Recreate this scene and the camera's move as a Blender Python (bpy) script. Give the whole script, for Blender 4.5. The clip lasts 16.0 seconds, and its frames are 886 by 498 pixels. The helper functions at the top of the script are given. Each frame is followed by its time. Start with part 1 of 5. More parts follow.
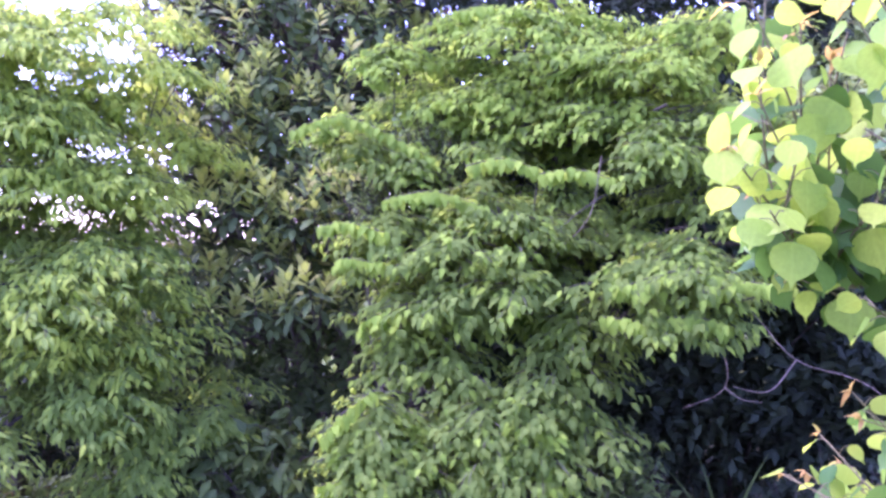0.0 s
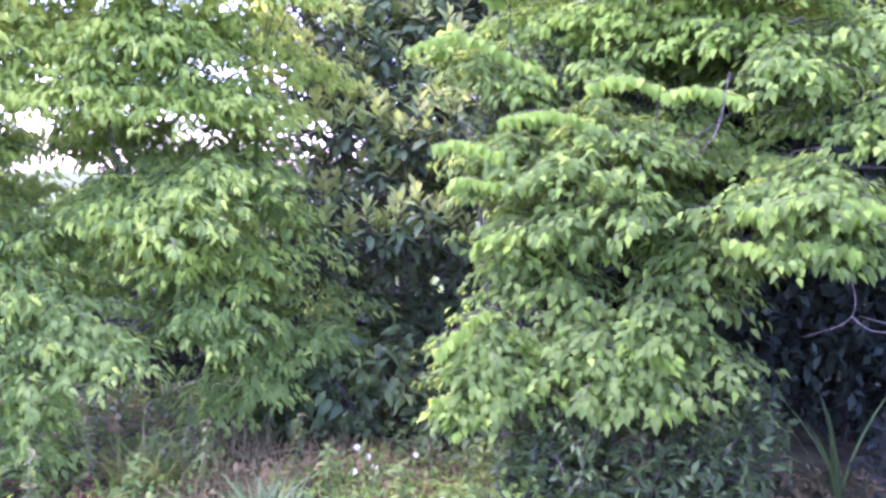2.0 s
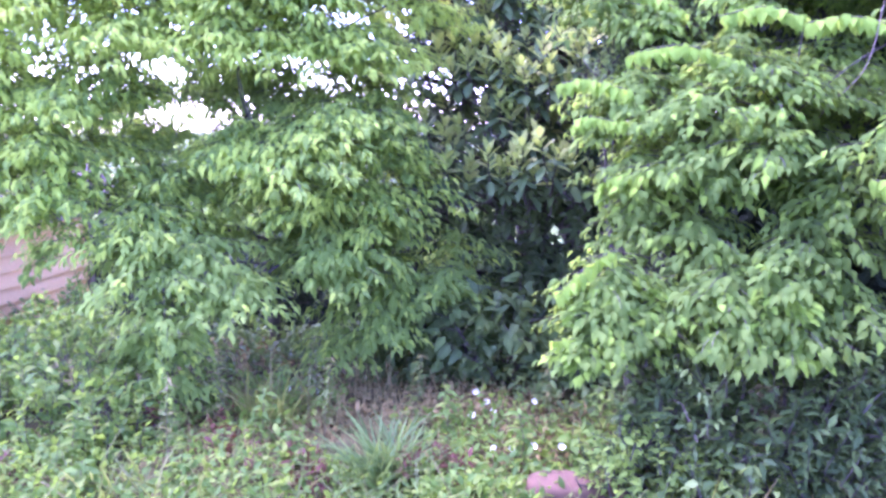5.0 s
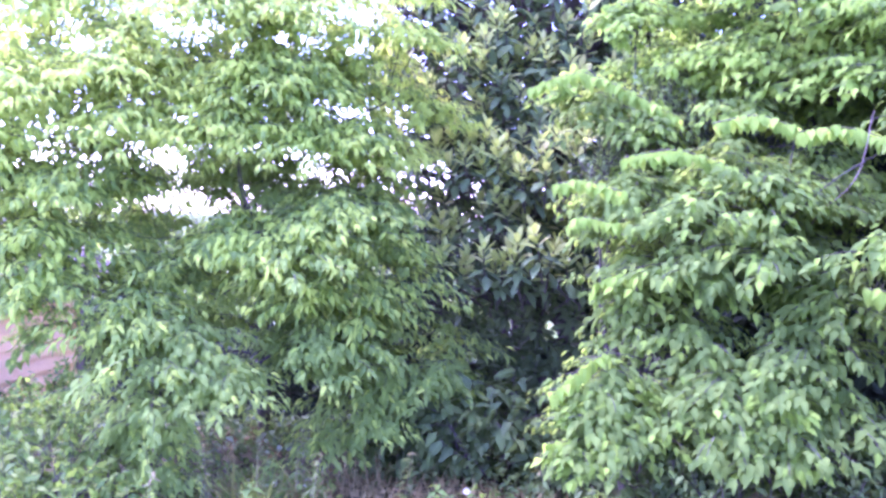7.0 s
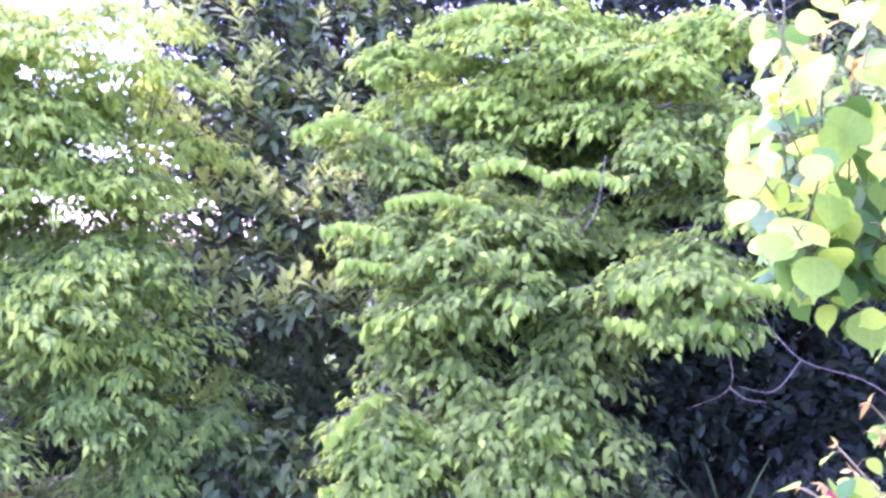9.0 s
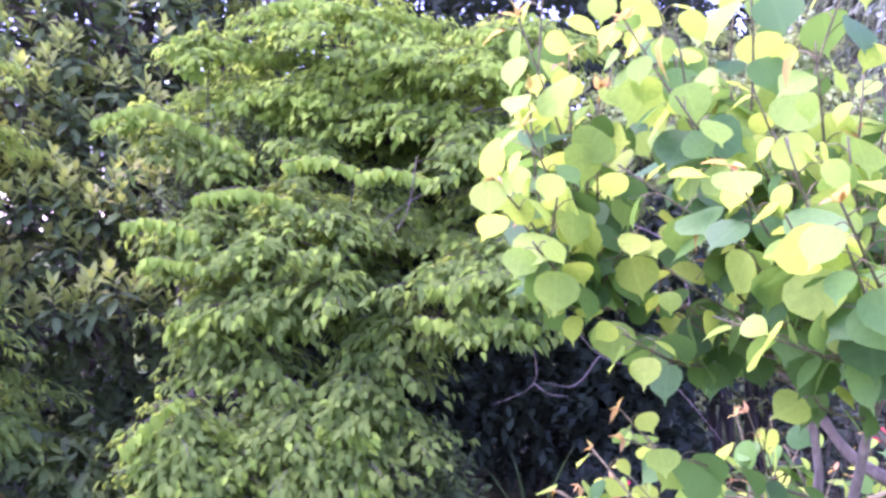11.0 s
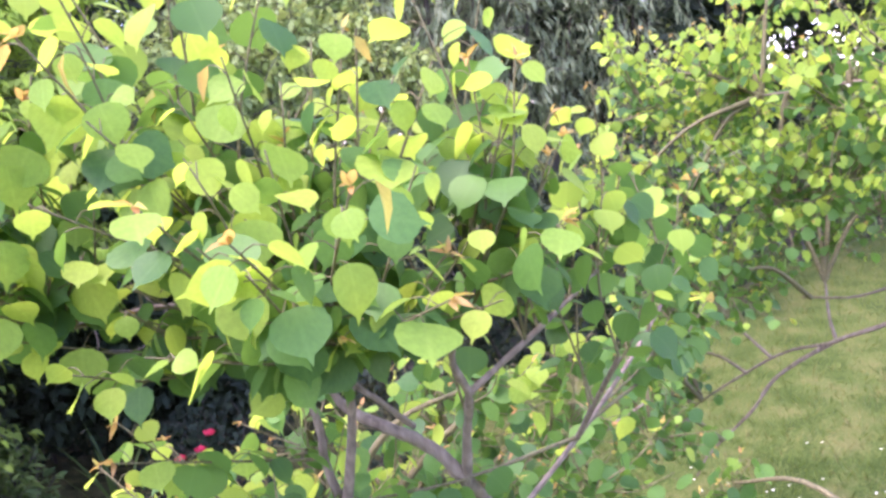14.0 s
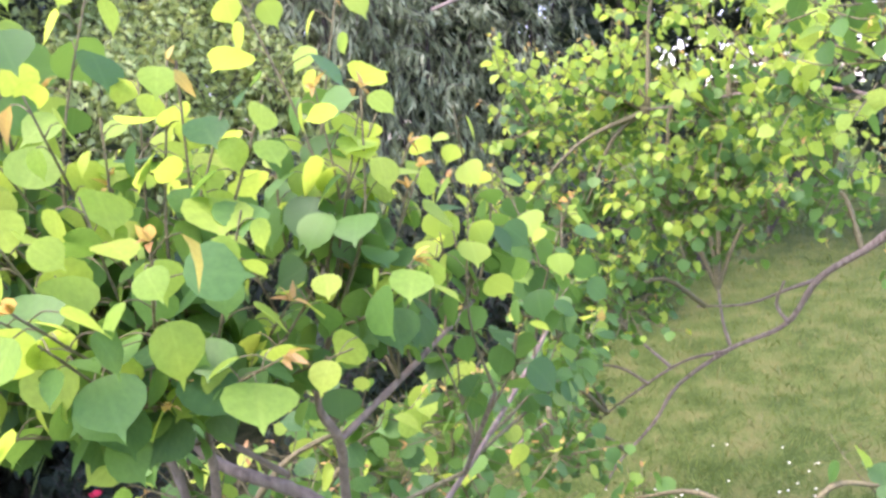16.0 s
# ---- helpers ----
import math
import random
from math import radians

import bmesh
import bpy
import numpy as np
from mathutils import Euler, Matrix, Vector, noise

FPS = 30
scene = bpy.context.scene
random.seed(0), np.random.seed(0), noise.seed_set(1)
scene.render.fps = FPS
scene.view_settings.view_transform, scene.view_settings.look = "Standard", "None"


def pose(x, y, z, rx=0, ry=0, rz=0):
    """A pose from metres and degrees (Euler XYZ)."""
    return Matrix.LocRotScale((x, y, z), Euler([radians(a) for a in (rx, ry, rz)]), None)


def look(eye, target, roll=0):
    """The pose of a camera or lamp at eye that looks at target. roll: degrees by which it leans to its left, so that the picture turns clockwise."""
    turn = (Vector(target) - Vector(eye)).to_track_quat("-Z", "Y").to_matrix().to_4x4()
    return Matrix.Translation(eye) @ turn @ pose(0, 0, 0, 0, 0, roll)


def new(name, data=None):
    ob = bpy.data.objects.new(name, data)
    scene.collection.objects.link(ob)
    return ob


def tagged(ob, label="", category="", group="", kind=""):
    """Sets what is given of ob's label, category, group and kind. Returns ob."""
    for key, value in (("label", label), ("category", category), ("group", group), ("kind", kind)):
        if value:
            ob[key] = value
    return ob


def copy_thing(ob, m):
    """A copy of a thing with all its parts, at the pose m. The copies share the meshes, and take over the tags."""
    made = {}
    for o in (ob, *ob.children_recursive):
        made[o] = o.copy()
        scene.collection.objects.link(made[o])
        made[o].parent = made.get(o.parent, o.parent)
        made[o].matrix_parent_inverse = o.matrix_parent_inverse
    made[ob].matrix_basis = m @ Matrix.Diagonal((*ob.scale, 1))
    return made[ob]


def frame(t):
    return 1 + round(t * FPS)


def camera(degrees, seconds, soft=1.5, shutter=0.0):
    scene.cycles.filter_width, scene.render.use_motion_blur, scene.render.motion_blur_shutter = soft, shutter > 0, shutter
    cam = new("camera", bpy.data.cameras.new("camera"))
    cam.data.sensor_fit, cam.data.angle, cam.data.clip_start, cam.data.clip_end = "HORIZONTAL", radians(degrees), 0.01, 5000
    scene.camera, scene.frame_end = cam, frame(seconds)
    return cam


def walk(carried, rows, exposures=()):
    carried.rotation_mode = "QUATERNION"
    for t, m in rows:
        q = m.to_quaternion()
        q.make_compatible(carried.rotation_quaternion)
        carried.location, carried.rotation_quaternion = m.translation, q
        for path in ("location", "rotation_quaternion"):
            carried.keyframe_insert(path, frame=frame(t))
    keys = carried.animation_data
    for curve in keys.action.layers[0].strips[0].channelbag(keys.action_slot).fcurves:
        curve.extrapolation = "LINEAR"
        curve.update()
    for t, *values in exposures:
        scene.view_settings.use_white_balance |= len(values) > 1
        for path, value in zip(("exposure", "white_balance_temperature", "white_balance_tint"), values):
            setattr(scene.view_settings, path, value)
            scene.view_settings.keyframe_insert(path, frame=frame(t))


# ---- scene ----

# ---------------------------------------------------------------- camera
PATH = [
    (0, (0.337, 0.253, 1.64), (0.559, 2.24, 1.615), -0.6),
    (0.5, (0.323, 0.26, 1.63), (0.43, 2.256, 1.562), -0.8),
    (1, (0.312, 0.275, 1.609), (0.327, 2.272, 1.497), -0.7),
    (1.5, (0.285, 0.261, 1.617), (0.273, 2.254, 1.445), -0.4),
    (2, (0.278, 0.264, 1.603), (0.267, 2.255, 1.412), 0.1),
    (2.5, (0.273, 0.264, 1.579), (0.209, 2.252, 1.371), 0.2),
    (3, (0.266, 0.264, 1.581), (0.161, 2.247, 1.344), -0.0),
    (3.5, (0.263, 0.278, 1.566), (0.139, 2.259, 1.32), -0.1),
    (4, (0.26, 0.285, 1.547), (0.094, 2.256, 1.256), -0.5),
    (4.2, (0.267, 0.293, 1.523), (0.074, 2.261, 1.222), -0.6),
    (6.3, (0.239, 0.306, 1.527), (-0.103, 2.269, 1.356), 1.2),
    (6.5, (0.248, 0.311, 1.535), (-0.077, 2.279, 1.392), 1.3),
    (7, (0.255, 0.306, 1.563), (-0.018, 2.285, 1.48), 1.3),
    (7.5, (0.26, 0.299, 1.594), (0.109, 2.29, 1.481), 1.1),
    (8, (0.259, 0.279, 1.61), (0.247, 2.277, 1.527), 1.2),
    (8.5, (0.288, 0.281, 1.631), (0.365, 2.278, 1.572), -0.2),
    (9, (0.324, 0.269, 1.658), (0.546, 2.257, 1.623), -0.7),
    (9.2, (0.341, 0.272, 1.669), (0.626, 2.251, 1.632), -0.7),
    (11.3, (0.403, 0.273, 1.676), (1.103, 2.144, 1.603), -1.7),
    (11.5, (0.393, 0.27, 1.695), (1.173, 2.109, 1.591), -3.1),
    (12, (0.421, 0.254, 1.703), (1.292, 2.049, 1.568), -1.2),
    (12.5, (0.43, 0.243, 1.708), (1.433, 1.961, 1.503), -0.5),
    (13, (0.456, 0.237, 1.725), (1.604, 1.858, 1.486), -2.0),
    (13.5, (0.492, 0.235, 1.743), (1.776, 1.747, 1.486), -5.4),
    (14, (0.521, 0.225, 1.75), (1.91, 1.638, 1.478), -6.2),
    (14.5, (0.539, 0.221, 1.746), (2.017, 1.541, 1.475), -4.3),
    (15, (0.559, 0.215, 1.744), (2.094, 1.468, 1.472), -5.2),
    (15.5, (0.578, 0.207, 1.746), (2.145, 1.425, 1.5), -5.8),
    (16, (0.601, 0.217, 1.759), (2.125, 1.485, 1.498), -7.8),
]
cam = camera(54.5, 16.0, soft=2.9)
walk(cam, [(t, look(eye, target, roll)) for t, eye, target, roll in PATH],
     exposures=[(0.0, 3.25, 5550, 82), (2.0, 3.72, 5420, 81), (4.0, 3.8, 5240, 76), (6.5, 3.98, 5120, 88), (7.5, 3.96, 5150, 89), (9.0, 3.87, 5400, 87), (11.5, 3.23, 5700, 82), (13.0, 3.04, 5900, 64), (14.5, 3.0, 6600, 48), (16.0, 2.92, 6600, 46)])

# ---------------------------------------------------------------- light
world = bpy.data.worlds.new("hazy_sky")
scene.world = world
world.use_nodes = True
wn = world.node_tree.nodes
sky = wn.new("ShaderNodeTexSky")
sky.sky_type, sky.sun_disc = "NISHITA", False
sky.sun_elevation, sky.sun_rotation = radians(62), radians(-78)
sky.air_density, sky.dust_density, sky.ozone_density = 0.9, 1.2, 0.9
wn["Background"].inputs["Strength"].default_value = 0.15
world.node_tree.links.new(sky.outputs["Color"], wn["Background"].inputs["Color"])
sun = new("sun", bpy.data.lights.new("sun", "SUN"))
sun.data.energy, sun.data.angle, sun.data.color = 1.15, radians(40), (1.0, 0.97, 0.92)
SUN_FROM = Vector((math.sin(radians(-78)) * math.cos(radians(62)), math.cos(radians(-78)) * math.cos(radians(62)), math.sin(radians(62))))
sun.matrix_world = look(SUN_FROM * 40, (0, 0, 0))

# ---------------------------------------------------------------- materials
def nodes_of(name):
    m = bpy.data.materials.new(name)
    m.use_nodes = True
    return m, m.node_tree.nodes, m.node_tree.links


def ramp(nodes, stops):
    r = nodes.new("ShaderNodeValToRGB")
    e = r.color_ramp.elements
    while len(e) < len(stops):
        e.new(0.5)
    for k, (p, c) in enumerate(stops):
        e[k].position, e[k].color = p, (*c, 1)
    return r


def math_node(nodes, links, op, a, b):
    n = nodes.new("ShaderNodeMath")
    n.operation = op
    for k, v in enumerate((a, b)):
        if isinstance(v, (int, float)):
            n.inputs[k].default_value = v
        else:
            links.new(v, n.inputs[k])
    return n.outputs[0]


def leaf_material(name, colours, through_colour, share=0.35, rough=0.45, vein=0.35, ribs=7.0):
    """Leaf blade: a colour for each leaf, paler midrib and side veins, light shining through."""
    colours = [tuple(0.99 * v + 0.01 * sum(c) / 3 for v in c) for c in colours]
    through_colour = tuple(0.97 * v + 0.03 * sum(through_colour) / 3 for v in through_colour)
    m, n, l = nodes_of(name)
    p = n["Principled BSDF"]
    info, geo, uv = n.new("ShaderNodeObjectInfo"), n.new("ShaderNodeNewGeometry"), n.new("ShaderNodeUVMap")
    pick = math_node(n, l, "FRACT", math_node(n, l, "ADD", info.outputs["Random"], geo.outputs["Random Per Island"]), 0)
    k = len(colours)
    col = ramp(n, [((i + 0.5) / k, c) for i, c in enumerate(colours)])
    l.new(pick, col.inputs[0])
    sep = n.new("ShaderNodeSeparateXYZ")
    l.new(uv.outputs[0], sep.inputs[0])
    across = math_node(n, l, "ABSOLUTE", math_node(n, l, "SUBTRACT", sep.outputs[1], 0.5), 0)
    mid = math_node(n, l, "LESS_THAN", across, 0.03)
    slant = math_node(n, l, "SUBTRACT", sep.outputs[0], math_node(n, l, "MULTIPLY", across, 0.55))
    wave = math_node(n, l, "FRACT", math_node(n, l, "MULTIPLY", slant, ribs), 0)
    rib = math_node(n, l, "LESS_THAN", wave, 0.12)
    veins = math_node(n, l, "MAXIMUM", mid, math_node(n, l, "MULTIPLY", rib, 0.5))
    tex = n.new("ShaderNodeTexNoise")
    tex.inputs["Scale"].default_value, tex.inputs["Detail"].default_value = 9.0, 3.0
    mottled = n.new("ShaderNodeMix")
    mottled.data_type, mottled.blend_type = "RGBA", "MULTIPLY"
    tone = ramp(n, [(0.3, (0.72, 0.74, 0.7)), (0.7, (1.15, 1.12, 1.05))])
    l.new(tex.outputs["Fac"], tone.inputs[0])
    mottled.inputs["Factor"].default_value = 0.4
    l.new(col.outputs[0], mottled.inputs["A"])
    l.new(tone.outputs[0], mottled.inputs["B"])
    pale = n.new("ShaderNodeMix")
    pale.data_type = "RGBA"
    l.new(math_node(n, l, "MULTIPLY", veins, vein), pale.inputs["Factor"])
    l.new(mottled.outputs["Result"], pale.inputs["A"])
    pale.inputs["B"].default_value = (*[min(1, c * 1.7 + 0.03) for c in colours[-1]], 1)
    l.new(pale.outputs["Result"], p.inputs["Base Color"])
    p.inputs["Roughness"].default_value = rough
    p.inputs["Specular IOR Level"].default_value = 0.5 - 0.5 * rough
    bump = n.new("ShaderNodeBump")
    bump.inputs["Strength"].default_value, bump.inputs["Distance"].default_value = 0.35, 0.002
    l.new(veins, bump.inputs["Height"])
    l.new(bump.outputs[0], p.inputs["Normal"])
    tr = n.new("ShaderNodeBsdfTranslucent")
    tint = n.new("ShaderNodeMix")
    tint.data_type, tint.blend_type = "RGBA", "MULTIPLY"
    tint.inputs["Factor"].default_value = 0.5
    tint.inputs["A"].default_value = (*through_colour, 1)
    l.new(tone.outputs[0], tint.inputs["B"])
    l.new(tint.outputs["Result"], tr.inputs["Color"])
    mix = n.new("ShaderNodeMixShader")
    mix.inputs[0].default_value = share
    l.new(p.outputs[0], mix.inputs[1])
    l.new(tr.outputs[0], mix.inputs[2])
    l.new(mix.outputs[0], n["Material Output"].inputs["Surface"])
    return m


def rough_material(name, dark, light, scale, rough=0.85, bump=0.5, stretch=(1, 1, 1), second=None):
    """Bark, stone, soil: two scales of noise in colour and relief."""
    m, n, l = nodes_of(name)
    p = n["Principled BSDF"]
    tc, mp = n.new("ShaderNodeTexCoord"), n.new("ShaderNodeMapping")
    mp.inputs["Scale"].default_value = stretch
    l.new(tc.outputs["Object"], mp.inputs[0])
    a, b = n.new("ShaderNodeTexNoise"), n.new("ShaderNodeTexNoise")
    a.inputs["Scale"].default_value, a.inputs["Detail"].default_value = scale, 6
    b.inputs["Scale"].default_value, b.inputs["Detail"].default_value = scale * 0.13, 3
    l.new(mp.outputs[0], a.inputs[0])
    l.new(tc.outputs["Object"], b.inputs[0])
    ca = ramp(n, [(0.32, dark), (0.68, light)])
    l.new(a.outputs["Fac"], ca.inputs[0])
    mix = n.new("ShaderNodeMix")
    mix.data_type = "RGBA"
    cb = ramp(n, [(0.42, (0, 0, 0)), (0.6, (1, 1, 1))])
    l.new(b.outputs["Fac"], cb.inputs[0])
    l.new(cb.outputs[0], mix.inputs["Factor"])
    l.new(ca.outputs[0], mix.inputs["A"])
    soft = n.new("ShaderNodeMix")
    soft.data_type = "RGBA"
    soft.inputs["Factor"].default_value = 0.55
    l.new(ca.outputs[0], soft.inputs["A"])
    soft.inputs["B"].default_value = (*(second or [0.5 * (x + y) for x, y in zip(dark, light)]), 1)
    l.new(soft.outputs["Result"], mix.inputs["B"])
    l.new(mix.outputs["Result"], p.inputs["Base Color"])
    p.inputs["Roughness"].default_value = rough
    bp = n.new("ShaderNodeBump")
    bp.inputs["Strength"].default_value, bp.inputs["Distance"].default_value = bump, 0.01
    l.new(a.outputs["Fac"], bp.inputs["Height"])
    l.new(bp.outputs[0], p.inputs["Normal"])
    return m


DOGWOOD = leaf_material("dogwood_leaf", [(0.053, 0.10, 0.024), (0.064, 0.117, 0.027), (0.078, 0.136, 0.03), (0.095, 0.158, 0.034)], (0.30, 0.45, 0.062), 0.40, 0.9)
# New growth colour that also paints in the light on high, sunlit sprays.
DOGWOOD_NEW_LIT = leaf_material("dogwood_new_lit_leaf", [(0.115, 0.215, 0.034), (0.14, 0.245, 0.038), (0.17, 0.28, 0.042)], (0.40, 0.60, 0.075), 0.45, 0.85)
LEFTLEAF = leaf_material("spreading_tree_leaf", [(0.088, 0.158, 0.036), (0.11, 0.19, 0.041), (0.138, 0.225, 0.047), (0.168, 0.265, 0.052)], (0.38, 0.55, 0.085), 0.42, 0.75)
# Besides new growth, this colour puts sunlight onto the tree's upper sprays.
LEFTLEAF_NEW_LIT = leaf_material("spreading_tree_new_lit_leaf", [(0.215, 0.33, 0.055), (0.265, 0.385, 0.06), (0.31, 0.43, 0.066)], (0.54, 0.68, 0.09), 0.48, 0.75)
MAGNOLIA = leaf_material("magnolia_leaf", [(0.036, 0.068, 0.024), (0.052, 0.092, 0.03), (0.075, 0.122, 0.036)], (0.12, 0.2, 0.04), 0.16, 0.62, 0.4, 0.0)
# Lighter copy that paints light onto the inner leaves of upper rosettes.
MAGNOLIA_NEW_LIT = leaf_material("magnolia_new_lit_leaf", [(0.16, 0.24, 0.055), (0.21, 0.30, 0.065), (0.26, 0.345, 0.08), (0.27, 0.28, 0.09)], (0.44, 0.58, 0.1), 0.38, 0.65, 0.3, 0.0)
# Two copies of one leaf: dark for shaded lower leaves, yellow for backlit tops.
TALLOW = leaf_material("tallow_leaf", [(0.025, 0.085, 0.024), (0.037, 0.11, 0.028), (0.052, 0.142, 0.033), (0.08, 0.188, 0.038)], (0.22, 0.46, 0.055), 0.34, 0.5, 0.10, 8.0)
TALLOW_LIT = leaf_material("tallow_lit_leaf", [(0.14, 0.27, 0.045), (0.20, 0.33, 0.05), (0.28, 0.39, 0.058)], (0.54, 0.74, 0.08), 0.48, 0.55, 0.14, 8.0)
TALLOW_NEW = leaf_material("tallow_new_leaf", [(0.36, 0.17, 0.08), (0.42, 0.28, 0.09), (0.36, 0.36, 0.07)], (0.65, 0.45, 0.10), 0.45, 0.4, 0.3)
PRIVET = leaf_material("privet_leaf", [(0.095, 0.165, 0.05), (0.135, 0.225, 0.06), (0.18, 0.28, 0.072)], (0.24, 0.36, 0.06), 0.3, 0.4)
UNDER = leaf_material("understorey_leaf", [(0.03, 0.062, 0.02), (0.045, 0.085, 0.025), (0.065, 0.115, 0.03), (0.10, 0.16, 0.042)], (0.16, 0.26, 0.05), 0.28, 0.6)
# Darkened leaf colour: carries the deep shade of the hollow under the dogwood.
SHADELEAF = leaf_material("hedge_shade_leaf", [(0.018, 0.027, 0.019), (0.024, 0.038, 0.025), (0.034, 0.055, 0.032)], (0.06, 0.10, 0.04), 0.15, 0.8)
WILLOW = leaf_material("willow_leaf", [(0.10, 0.15, 0.078), (0.145, 0.20, 0.108), (0.205, 0.26, 0.15)], (0.26, 0.35, 0.16), 0.35, 0.45)
PURPLE = leaf_material("purple_leaf", [(0.055, 0.038, 0.03), (0.08, 0.05, 0.04), (0.065, 0.07, 0.038)], (0.18, 0.10, 0.07), 0.25, 0.45)
LIGHTLEAF = leaf_material("light_shrub_leaf", [(0.15, 0.23, 0.08), (0.20, 0.30, 0.10), (0.26, 0.36, 0.12)], (0.42, 0.54, 0.14), 0.4, 0.45)
WEED = leaf_material("weed_leaf", [(0.034, 0.085, 0.018), (0.055, 0.118, 0.023), (0.085, 0.16, 0.028), (0.125, 0.18, 0.034)], (0.26, 0.44, 0.05), 0.36, 0.65)
REDWEED = leaf_material("red_weed_leaf", [(0.05, 0.02, 0.011), (0.075, 0.03, 0.015), (0.075, 0.05, 0.018)], (0.14, 0.06, 0.03), 0.25, 0.6)
GRASS = leaf_material("grass_blade", [(0.034, 0.066, 0.012), (0.052, 0.092, 0.016), (0.078, 0.122, 0.023), (0.13, 0.125, 0.046)], (0.26, 0.34, 0.06), 0.3, 0.5, 0.1)
TUFT = leaf_material("tuft_blade", [(0.035, 0.085, 0.024), (0.055, 0.115, 0.03), (0.08, 0.15, 0.04)], (0.22, 0.36, 0.07), 0.3, 0.55, 0.1)
STRAW = leaf_material("dry_stalk", [(0.12, 0.115, 0.04), (0.18, 0.165, 0.06), (0.24, 0.22, 0.085)], (0.4, 0.28, 0.14), 0.2, 0.7, 0.1)
LITTER = leaf_material("leaf_litter", [(0.09, 0.075, 0.028), (0.15, 0.12, 0.045), (0.23, 0.185, 0.075)], (0.25, 0.15, 0.07), 0.1, 0.8, 0.2)
PETAL = leaf_material("white_petal", [(0.74, 0.76, 0.58), (0.8, 0.82, 0.66)], (0.8, 0.82, 0.64), 0.3, 0.5, 0.0)
REDPETAL = leaf_material("red_petal", [(0.55, 0.02, 0.05), (0.70, 0.04, 0.08)], (0.8, 0.05, 0.1), 0.35, 0.5, 0.0)
BARK_DARK = rough_material("dark_bark", (0.022, 0.019, 0.014), (0.07, 0.062, 0.046), 60, stretch=(1, 1, 0.25))
BARK_MID = rough_material("tallow_bark", (0.085, 0.068, 0.048), (0.25, 0.205, 0.155), 90, stretch=(1, 1, 0.35))
BARK_GREY = rough_material("grey_bark", (0.10, 0.075, 0.06), (0.30, 0.24, 0.20), 90, stretch=(1, 1, 0.35))
TWIG = rough_material("green_twig", (0.07, 0.065, 0.03), (0.17, 0.16, 0.07), 120)
SIDING = rough_material("pink_siding_paint", (0.70, 0.38, 0.13), (0.80, 0.48, 0.19), 22, 0.6, 0.15, (1, 1, 6))
TRIM = rough_material("trim_paint", (0.10, 0.065, 0.05), (0.19, 0.13, 0.105), 30, 0.6, 0.2)
SHINGLE = rough_material("brown_shingle", (0.04, 0.027, 0.02), (0.085, 0.055, 0.042), 40, 0.9, 0.6)
STONE = rough_material("terracotta_stone", (0.06, 0.032, 0.016), (0.088, 0.049, 0.025), 25, 0.95, 0.4)


def ground_material():
    """Lawn, dry bed and shaded soil in one sheet, each with its own uneven border."""
    m, n, l = nodes_of("ground_soil")
    p = n["Principled BSDF"]
    tc = n.new("ShaderNodeTexCoord")
    sep = n.new("ShaderNodeSeparateXYZ")
    l.new(tc.outputs["Object"], sep.inputs[0])

    def noise_of(scale, detail=5.0):
        t = n.new("ShaderNodeTexNoise")
        t.inputs["Scale"].default_value, t.inputs["Detail"].default_value = scale, detail
        l.new(tc.outputs["Object"], t.inputs[0])
        return t.outputs["Fac"]
    fine, mid, big = noise_of(60, 6), noise_of(7), noise_of(0.9)
    lawn = ramp(n, [(0.42, (0.028, 0.052, 0.009)), (0.5, (0.054, 0.088, 0.018)), (0.58, (0.092, 0.104, 0.032))])
    patchy = math_node(n, l, "ADD", math_node(n, l, "MULTIPLY", fine, 0.5), math_node(n, l, "MULTIPLY", noise_of(3.5, 8.0), 0.5))
    l.new(patchy, lawn.inputs[0])
    soil = ramp(n, [(0.3, (0.028, 0.032, 0.011)), (0.5, (0.066, 0.068, 0.026)), (0.7, (0.125, 0.12, 0.05))])
    l.new(mid, soil.inputs[0])
    soil2 = n.new("ShaderNodeMix")
    soil2.data_type, soil2.blend_type = "RGBA", "MULTIPLY"
    soil2.inputs["Factor"].default_value = 0.7
    tone = ramp(n, [(0.3, (0.5, 0.5, 0.5)), (0.7, (1.3, 1.25, 1.2))])
    l.new(fine, tone.inputs[0])
    l.new(soil.outputs[0], soil2.inputs["A"])
    l.new(tone.outputs[0], soil2.inputs["B"])
    # the bed lies within about 3.6 m of (0.3, 5.2)
    dx = math_node(n, l, "MULTIPLY", math_node(n, l, "SUBTRACT", sep.outputs[0], 0.6), 0.92)
    dy = math_node(n, l, "SUBTRACT", sep.outputs[1], 5.0)
    d2 = math_node(n, l, "ADD", math_node(n, l, "MULTIPLY", dx, dx), math_node(n, l, "MULTIPLY", dy, dy))
    d = math_node(n, l, "ADD", math_node(n, l, "SQRT", d2, 0), math_node(n, l, "MULTIPLY", big, 1.2))
    edge = ramp(n, [(0.36, (1, 1, 1)), (0.44, (0, 0, 0))])
    l.new(math_node(n, l, "MULTIPLY", d, 0.1), edge.inputs[0])
    mix = n.new("ShaderNodeMix")
    mix.data_type = "RGBA"
    l.new(edge.outputs[0], mix.inputs["Factor"])
    l.new(lawn.outputs[0], mix.inputs["A"])
    l.new(soil2.outputs["Result"], mix.inputs["B"])
    l.new(mix.outputs["Result"], p.inputs["Base Color"])
    p.inputs["Roughness"].default_value = 0.95
    p.inputs["Specular IOR Level"].default_value = 0.1
    bp = n.new("ShaderNodeBump")
    bp.inputs["Strength"].default_value, bp.inputs["Distance"].default_value = 0.7, 0.02
    l.new(fine, bp.inputs["Height"])
